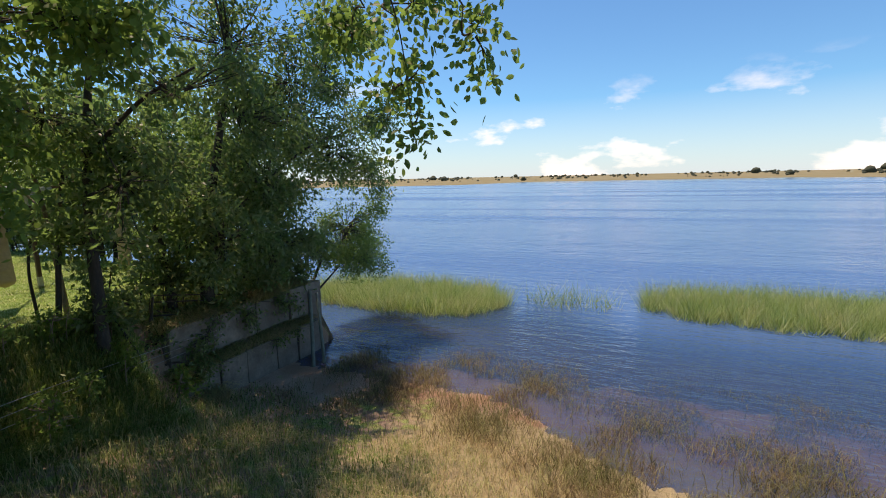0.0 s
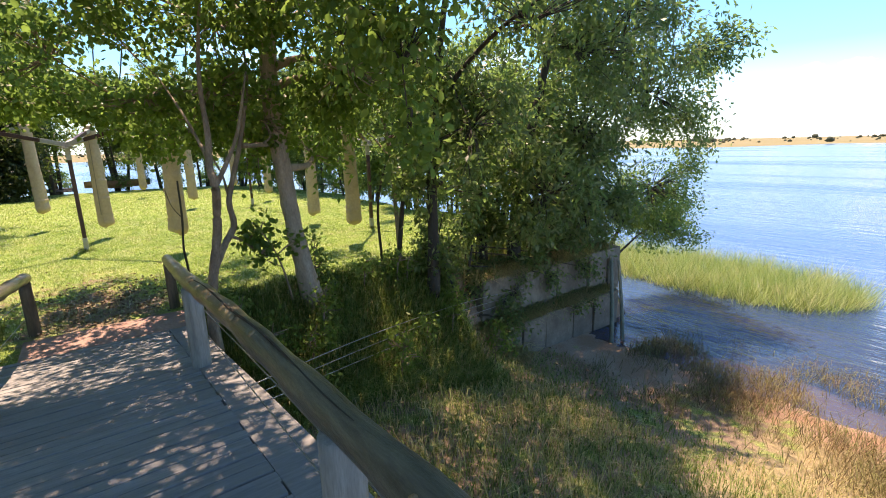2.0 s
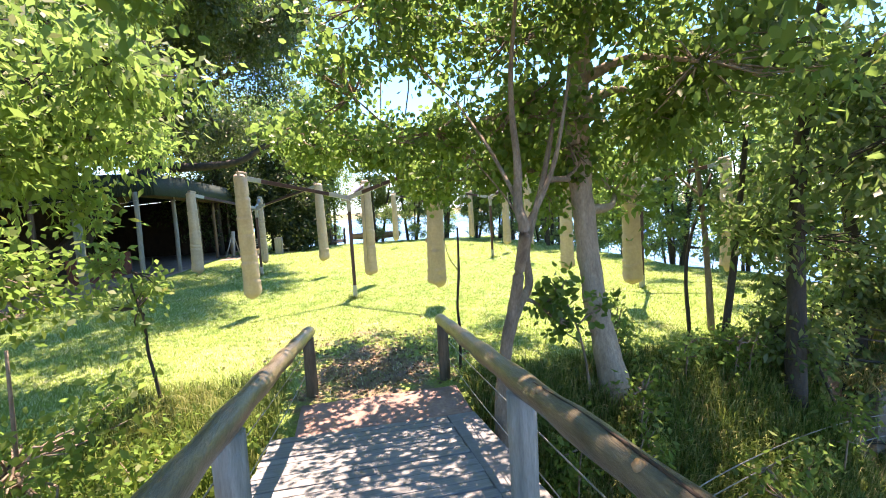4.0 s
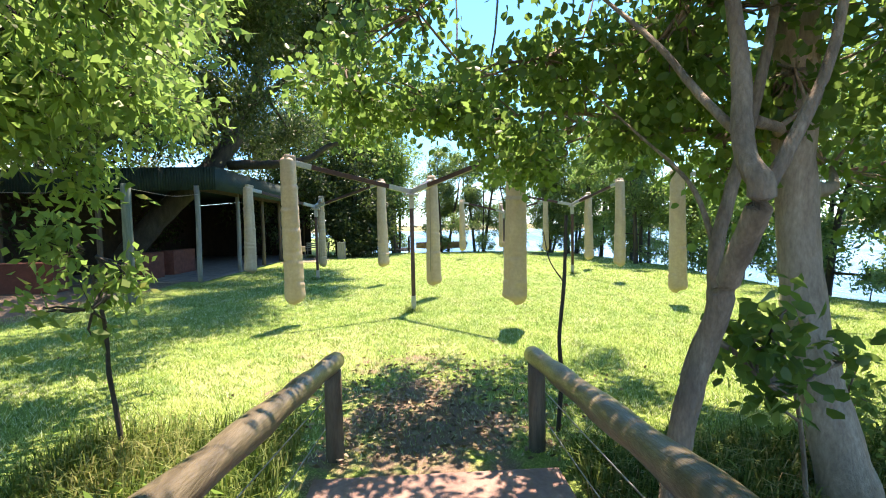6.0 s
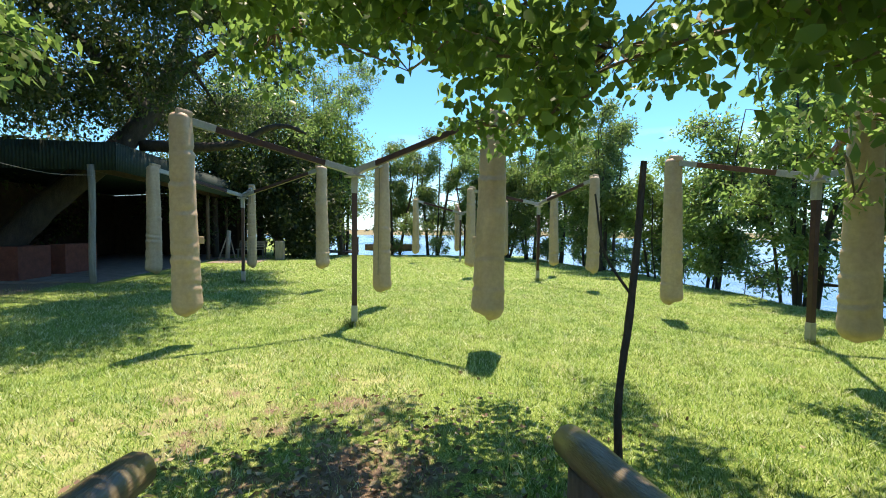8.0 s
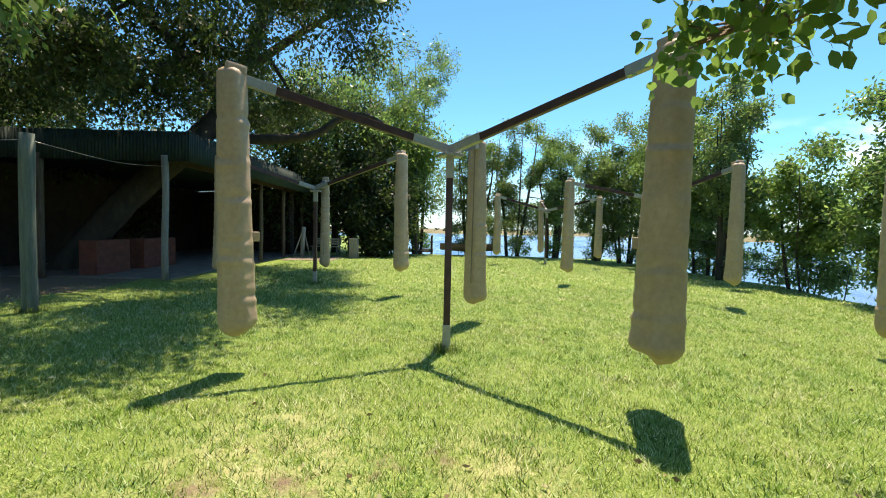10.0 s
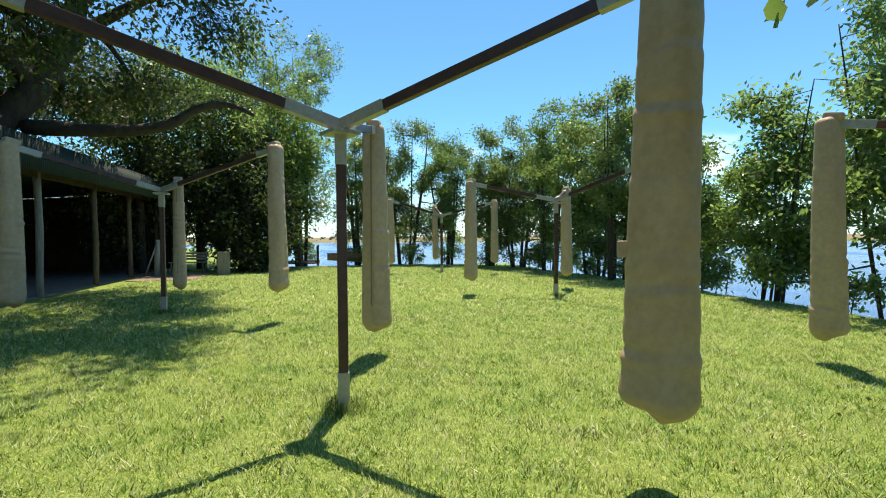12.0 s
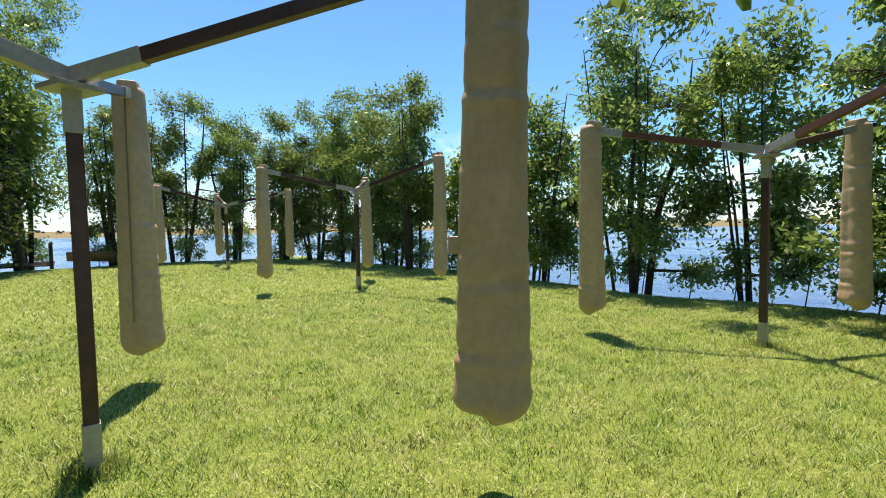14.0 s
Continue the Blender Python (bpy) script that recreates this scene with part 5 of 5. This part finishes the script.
for k, (x, y, h, w, n) in enumerate(SHORE):
    shore_tree(x, y, h, w, n, 50 + k, LEAF_PALE if k in (5, 8) else LEAF_DARK if k in (6, 9, 10, 12, 13) else LEAF_SHORE)
for k in range(26):
    x = -9.6 - k * 1.08
    y = 10.75 + rg_shore.uniform(-0.15, 0.5)
    if x < -33:
        x, y = -36.6 + rg_shore.uniform(-0.4, 0.4), 9.0 - (k - 21) * 1.9
    h = rg_shore.uniform(0.7, 1.9) * (1.15 if x < -19 else 0.6)
    tree("low leafy waterside sapling shrub at the lawn's edge", [[(x, y, -0.3, 0.015), (x + 0.1, y, h * 0.6, 0.01), (x + 0.1, y + 0.05, h, 0.006)]],
         [(x + 0.05, y, h * 0.72, 0.42, 0.35, h * 0.3, 32), (x - 0.25, y + 0.1, h * 0.4, 0.5, 0.3, h * 0.25, 26)], BARK_DARK, LEAF_SHORE, (0.12, 0.05), 11, 0.14, 200 + k, False, 0.5, 0.4, "shrubs along the shore", "shrub", 5)

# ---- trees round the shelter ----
tree("huge dark tree leaning from the shelter, crooked limb, shade-coloured leaves",
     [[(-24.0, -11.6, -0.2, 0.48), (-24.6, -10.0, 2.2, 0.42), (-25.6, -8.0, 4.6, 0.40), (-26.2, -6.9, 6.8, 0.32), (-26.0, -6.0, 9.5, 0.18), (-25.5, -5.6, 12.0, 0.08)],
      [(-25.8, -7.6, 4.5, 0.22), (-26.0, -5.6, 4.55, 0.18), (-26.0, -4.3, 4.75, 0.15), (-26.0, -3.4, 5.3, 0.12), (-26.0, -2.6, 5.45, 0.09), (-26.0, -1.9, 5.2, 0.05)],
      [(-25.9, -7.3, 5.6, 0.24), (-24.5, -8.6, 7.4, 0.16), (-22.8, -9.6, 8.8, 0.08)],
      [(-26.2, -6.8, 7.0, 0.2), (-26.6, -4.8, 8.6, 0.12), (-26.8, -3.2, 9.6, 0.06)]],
     # some high masses on the lawn side are unseen, added to shade the grass
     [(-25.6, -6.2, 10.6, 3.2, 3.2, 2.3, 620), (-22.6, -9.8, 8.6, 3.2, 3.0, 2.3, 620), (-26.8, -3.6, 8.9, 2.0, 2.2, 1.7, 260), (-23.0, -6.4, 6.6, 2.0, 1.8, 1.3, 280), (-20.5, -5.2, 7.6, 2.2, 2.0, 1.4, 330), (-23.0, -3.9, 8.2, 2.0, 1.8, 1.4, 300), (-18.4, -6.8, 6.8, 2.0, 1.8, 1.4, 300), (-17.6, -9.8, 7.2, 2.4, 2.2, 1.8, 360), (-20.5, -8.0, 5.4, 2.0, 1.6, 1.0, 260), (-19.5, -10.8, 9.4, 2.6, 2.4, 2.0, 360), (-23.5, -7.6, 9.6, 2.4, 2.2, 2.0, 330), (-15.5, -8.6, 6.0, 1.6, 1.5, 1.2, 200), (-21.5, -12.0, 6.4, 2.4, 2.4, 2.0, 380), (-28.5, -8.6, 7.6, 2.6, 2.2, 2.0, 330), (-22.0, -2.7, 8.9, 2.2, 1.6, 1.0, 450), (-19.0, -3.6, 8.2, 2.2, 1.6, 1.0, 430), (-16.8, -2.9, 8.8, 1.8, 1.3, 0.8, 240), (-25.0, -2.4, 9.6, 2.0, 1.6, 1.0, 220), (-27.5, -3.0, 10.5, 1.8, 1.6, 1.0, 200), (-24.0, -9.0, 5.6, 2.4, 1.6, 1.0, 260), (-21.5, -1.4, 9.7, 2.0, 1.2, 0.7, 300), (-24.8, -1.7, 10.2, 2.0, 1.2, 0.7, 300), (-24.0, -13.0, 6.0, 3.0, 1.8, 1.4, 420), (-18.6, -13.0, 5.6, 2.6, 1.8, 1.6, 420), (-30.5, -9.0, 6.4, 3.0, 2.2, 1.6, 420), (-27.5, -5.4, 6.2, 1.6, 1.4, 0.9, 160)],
     BARK_DARK, LEAF_SHADED, (0.20, 0.085), 11, 0.35, 81, False, 0.35, 0.5)


def backdrop_tree(x, y, h, w, seed, leaf, label="broad leafy tree in the grove behind the shelter"):
    rg = np.random.default_rng(seed)
    lobes = [(x + rg.normal() * w * 0.25, y + rg.normal() * w * 0.25, h * f, w * rg.uniform(0.42, 0.6), w * rg.uniform(0.42, 0.6), h * rg.uniform(0.13, 0.18), int(185 * k)) for f, k in ((0.85, 0.9), (0.68, 1.2), (0.55, 1.2), (0.4, 1.1), (0.24, 0.9))]
    return tree(label, [[(x, y, -0.2, 0.05 * w), (x + 0.1, y, h * 0.4, 0.04 * w), (x, y + 0.1, h * 0.9, 0.02)]], lobes, BARK_DARK, leaf, (0.24, 0.105), 10, 0.38, seed, False, 0.08, 0.5, "trees behind the shelter", "tree", 7)


# the near-black leaf colour of most of these trees paints the grove's shade
for k, (x, y, h, w, leaf) in enumerate(((-34.6, -4.6, 6.4, 2.4, LEAF_SHADED), (-34.4, -3.4, 8.2, 3.0, LEAF_SHADED), (-36.4, -5.8, 11.5, 4.2, LEAF_SHORE), (-38.6, -8.5, 12.0, 4.4, LEAF_SHADED), (-31.5, -16.5, 13.0, 5.5, LEAF_SHADED), (-24.0, -17.0, 13.5, 5.5, LEAF_SHADED), (-27.7, -16.6, 11.0, 5.0, LEAF_SHADED), (-20.6, -16.4, 11.0, 5.0, LEAF_SHADED), (-15.4, -14.6, 10.0, 4.6, LEAF_SHADED),
                                       (-17.5, -15.5, 12.0, 5.0, LEAF_SHADED), (-13.5, -13.0, 9.5, 4.2, LEAF_SHADED), (-8.0, -10.5, 7.5, 3.4, LEAF_BROAD), (-2.0, -9.5, 7.5, 3.4, LEAF_BROAD), (-33.8, -2.6, 3.4, 1.7, LEAF_SHADED), (-36.5, -1.2, 9.0, 3.2, LEAF_PALE), (-40.5, -4.5, 13.5, 5.0, LEAF_SHORE), (-33.4, -7.4, 9.5, 3.4, LEAF_SHADED))):
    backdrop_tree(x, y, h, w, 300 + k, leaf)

# ---- grass, reeds, litter ----
rg_g = np.random.default_rng(77)


def scatter(n, x0, x1, y0, y1, keep=None):
    x, y = rg_g.uniform(x0, x1, n), rg_g.uniform(y0, y1, n)
    if keep is not None:
        k = keep(x, y)
        x, y = x[k], y[k]
    return np.stack([x, y, height(x, y) - 0.008], 1)


def worn_at(x, y):
    return np.maximum(ease(1.35, 0.6, np.hypot((x + 9.8) / 1.7, (y - 0.3) / 1.15)), 0.45 * ease(1.4, 0.3, np.hypot((x + 11.5) / 1.6, (y + 0.3) / 1.5)))


def lawn_keep(x, y):
    p = (1.25 - 0.10 * np.hypot(x + 12, (y - 1) * 0.9)) * (1 - 0.72 * worn_at(x, y))
    return (rg_g.random(len(x)) < np.clip(p, 0.0, 1)) & (x < -8.4) & (shore_gap(x, y) < 0) & ((x < -9) | (np.abs(y - 0.36) > 0.95))


blades("lawn_grass", "short mown bright green lawn grass", "grass", scatter(760000, -21.5, -8.4, -8.5, 10.6, lawn_keep), 0.05, 0.0075, 1.0, GRASS_LAWN, 5, False)
blades("lawn_grass", "sunlit lawn grass further across the lawn", "grass", scatter(110000, -35, -17, -6.3, 10.4, lambda x, y: rg_g.random(len(x)) < ease(-17, -21.5, x) * 0.9), 0.06, 0.022, 1.5, GRASS_LAWN, 55, False)
def tuft_keep(x, y):
    clump = np.sin(x * 5.3 + 2.1 * np.sin(y * 2.7)) * np.sin(y * 6.1 + 1.7 * np.sin(x * 3.3)) + 0.6 * np.sin(x * 13 + y * 9) * np.sin(y * 15 - x * 7)
    return (rg_g.random(len(x)) < np.clip(0.25 + 0.9 * clump, 0, 1) * (1 - worn_at(x, y))) & (x < -9.2) & (shore_gap(x, y) < 0)


blades("lawn_grass", "longer pale tufts scattered through the mown lawn", "grass", scatter(230000, -20, -9.2, -6, 10.0, tuft_keep), 0.062, 0.0115, 1.6, GRASS_LAWN, 56, False)
blades("tall_grass", "lush tall grass on the slope beside the bridge", "grass", np.vstack([scatter(30000, -8.9, -6.4, 1.35, 5.6), scatter(9000, -9.6, -6.6, -2.6, -0.75), scatter(5000, -9.2, -8.5, 5.5, 10.6)]), 0.34, 0.012, 0.9, GRASS_TALL, 6)
post_tufts = np.vstack([np.stack([rg_g.normal(px, 0.10, 260), rg_g.normal(py, 0.10, 260), np.full(260, pz - 0.01)], 1) for px, py, pz in ((-15.19, 0.18, 0.0), (-21.6, -3.12, 0.0), (-21.9, 5.89, -0.06), (-13.41, 6.92, -0.09), (-30.6, 5.09, -0.07), (-17.21, -6.7, 0.0))])
blades("tall_grass", "uncut grass tufts standing round the posts", "grass", post_tufts, 0.17, 0.008, 1.2, GRASS_TALL, 16)
blades("slope_grass", "thin shaded grass on the bank under the trees", "grass", scatter(24000, -7.6, -1.4, 1.4, 8.2, lambda x, y: rg_g.random(len(x)) < ease(8.6, 5.2, y + 0.25 * (x + 4)) * ease(-1.4, -2.4, x + 0.3 * np.sin(2 * y))), 0.20, 0.010, 1.0, GRASS_TALL, 7)
blades("straw_grass", "dry straw stalks among the green grass of the slope", "grass", scatter(4500, -8.6, -3.5, 1.35, 6.4), 0.36, 0.009, 1.1, GRASS_DRY, 71)
blades("dry_grass", "dry straw-coloured grass on the sunny bank", "grass", scatter(50000, -5.2, 6.5, 2.5, 10.2, lambda x, y: rg_g.random(len(x)) < ease(-3.7, -1.9, x + 0.3 * np.sin(3 * y)) * ease(10.2, 8.2, y - 0.25 * x * (x < 0) + 2.2 * ease(-2.8, 1.2, x))), 0.27, 0.009, 1.25, GRASS_DRY, 8)


def ledge(n, x0, x1, y0, y1, z):
    x, y = rg_g.uniform(x0, x1, n), rg_g.uniform(y0, y1, n)
    k = rg_g.random(n) < np.clip(0.35 + 0.7 * np.sin(2.3 * y + 1) * np.sin(5.1 * y), 0.06, 1)
    return np.stack([x[k], y[k], np.full(k.sum(), z)], 1)


blades("wall_grass", "dry grass and roots trailing over the retaining wall", "grass", np.vstack([ledge(12000, -7.96, -7.78, 6.3, 10.5, -1.47), ledge(18000, -8.3, -7.95, 6.2, 10.7, -0.45), ledge(1500, -8.0, -7.3, 6.2, 7.2, -2.1)]), 0.42, 0.011, 1.9, GRASS_DRY, 12)
blades("wall_weeds", "green weeds along the top of the retaining wall", "grass", np.vstack([ledge(7000, -7.96, -7.78, 6.3, 10.5, -1.47), ledge(13000, -8.6, -7.95, 6.2, 10.7, -0.45)]), 0.40, 0.012, 1.2, GRASS_TALL, 13)


def drowned_keep(x, y):
    clump = np.sin(x * 1.7 + 0.6 * y) * np.sin(y * 1.5 - 0.8 * x) + 0.5 * np.sin(x * 4.1) * np.sin(y * 3.7)
    return rg_g.random(len(x)) < np.clip(0.35 + 0.6 * clump, 0.03, 1) * ease(13.8, 11.2, y - 0.2 * x) * ease(7.0, 8.2, y + 1.8 * ease(-2.6, 1.4, x))


blades("drowned_grass", "brown flooded grass standing in the shallows", "grass", scatter(110000, -6.5, 7.5, 5.2, 14.0, drowned_keep) + np.array((0, 0, 0.05)), 0.36, 0.009, 1.5, GRASS_DROWNED, 9)


def reed_bed(label, x0, x1, y0, y1, n, seed):
    rg = np.random.default_rng(seed)
    x, y = rg.uniform(x0, x1, n), rg.uniform(y0, y1, n)
    u, v = (x - (x0 + x1) / 2) / ((x1 - x0) / 2), (y - (y0 + y1) / 2) / ((y1 - y0) / 2)
    edge = 1 + 0.22 * np.sin(3 * x + seed) * np.sin(2.1 * y) + 0.12 * np.sin(7 * x)
    k = (np.abs(u) ** 3 + np.abs(v) ** 2.2) < edge * rg.uniform(0.65, 1.0, n)
    p = np.stack([x[k], y[k], np.full(k.sum(), LAKE - 0.15)], 1)
    return blades("reed_bed", label, "reeds", p, 0.92, 0.020, 1.0, REED, seed, False)


reed_bed("bed of bright green reeds growing in the lake", 0.4, 13.5, 16.6, 20.8, 32000, 41)
reed_bed("paler bed of green reeds in the lake beyond the wall", -12.5, -3.6, 14.6, 18.8, 23000, 42)
reed_bed("thin gap of scattered reeds between two beds", -3.4, 0.2, 17.0, 19.0, 450, 43)

n = 1300
x, y = rg_g.normal(-9.9, 0.9, n), rg_g.normal(0.3, 0.75, n)
x2, y2 = rg_g.uniform(-18, -10, 90), rg_g.uniform(-5, 8, 90)
x3, y3 = rg_g.uniform(-8, -4.5, 900), rg_g.uniform(4.5, 8.3, 900)
x, y = np.concatenate([x, x2, x3]), np.concatenate([y, y2, y3])
ok = x < -8.9
ok |= y > 3
lp = np.stack([x, y, height(x, y) + np.where(x < -8.6, 0.03, 0.035)], 1)[ok]
lw = rg_g.normal(size=lp.shape) * np.array((1, 1, 0.15))
v, f = leaf_cards(lp, lw, 0.065, 0.035, rg_g)
tagged(new("fallen_leaves", quick_mesh("fallen_leaves", v, f, LITTER)), "dry fallen leaves scattered on soil and lawn", "leaves", kind="stuff")

# ---- far shore ----
rg_f = np.random.default_rng(9)
pieces = []
for k in range(1300):
    a = rg_f.uniform(radians(40), radians(200))
    r = rg_f.uniform(420, 1500)
    if math.sin(a * 23) + math.sin(a * 51 + 2) < rg_f.uniform(-1.6, 0.9):
        continue
    s = rg_f.uniform(0.5, 1.4) * (0.6 if k % 40 else 1.8) * r / 420
    c = np.array((r * math.cos(a), r * math.sin(a), -2.05))
    ang = np.arange(7) * 2 * np.pi / 7
    rows = []
    for h, w in ((0, 1.1), (0.5, 1.6), (1.2, 1.5), (1.9, 0.9), (2.2, 0.1)):
        rr = w * s * rg_f.uniform(0.6, 1.4, 7)
        rows.append(c + np.stack([rr * np.cos(ang), rr * np.sin(ang), np.full(7, h * s)], 1))
    i, j = np.meshgrid(np.arange(4), np.arange(7), indexing="ij")
    j2 = (j + 1) % 7
    pieces.append((np.vstack(rows), np.stack([i * 7 + j, i * 7 + j2, (i + 1) * 7 + j2, (i + 1) * 7 + j], -1).reshape(-1, 4)))
v, f = joined(pieces)
tagged(new("far_woods", quick_mesh("far_woods", v, f, plain_noise("far_foliage", (0.035, 0.045, 0.025), (0.07, 0.08, 0.045), 0.3, 0.9))), "thin line of dark trees on the far grassland horizon", "trees", kind="stuff")

# ---- deck planks ----
PITCH = 0.125
plank_bm = box((PITCH - 0.012, DECK_Y1 - DECK_Y0 - 0.30, 0.045), None, 0.005)
plank_mesh = bpy.data.meshes.new("plank")
plank_bm.to_mesh(plank_mesh)
plank_bm.free()
plank_mesh.materials.append(PLANK)
rg_p = random.Random(8)
x = -7.96
while x < 4.4:
    ob = attach("plank", plank_mesh, bridge)
    slope = math.atan((deck_z(x + 0.1) - deck_z(x - 0.1)) / 0.2)
    ob.location = (x - BO.x, (DECK_Y0 + DECK_Y1 - 0.30) / 2 - BO.y + rg_p.uniform(-0.012, 0.012), deck_z(x) - 0.022 - BO.z + rg_p.uniform(-0.004, 0.004))
    ob.rotation_euler = (radians(rg_p.uniform(-0.3, 0.3)), -slope, radians(rg_p.uniform(-0.35, 0.35)))
    x += PITCH
xs = [-8.0, -6.3, -4.6, -2.9, -1.2, 0.5, 2.5, 4.5]
for a, b in zip(xs, xs[1:]):
    m = (Vector((a + 0.006, 1.105, deck_z(a) - 0.02)) - BO, Vector((b - 0.006, 1.105, deck_z(b) - 0.02)) - BO)
    part("edge_board", beam_between(*m, 0.285, 0.05), PLANK, bridge)
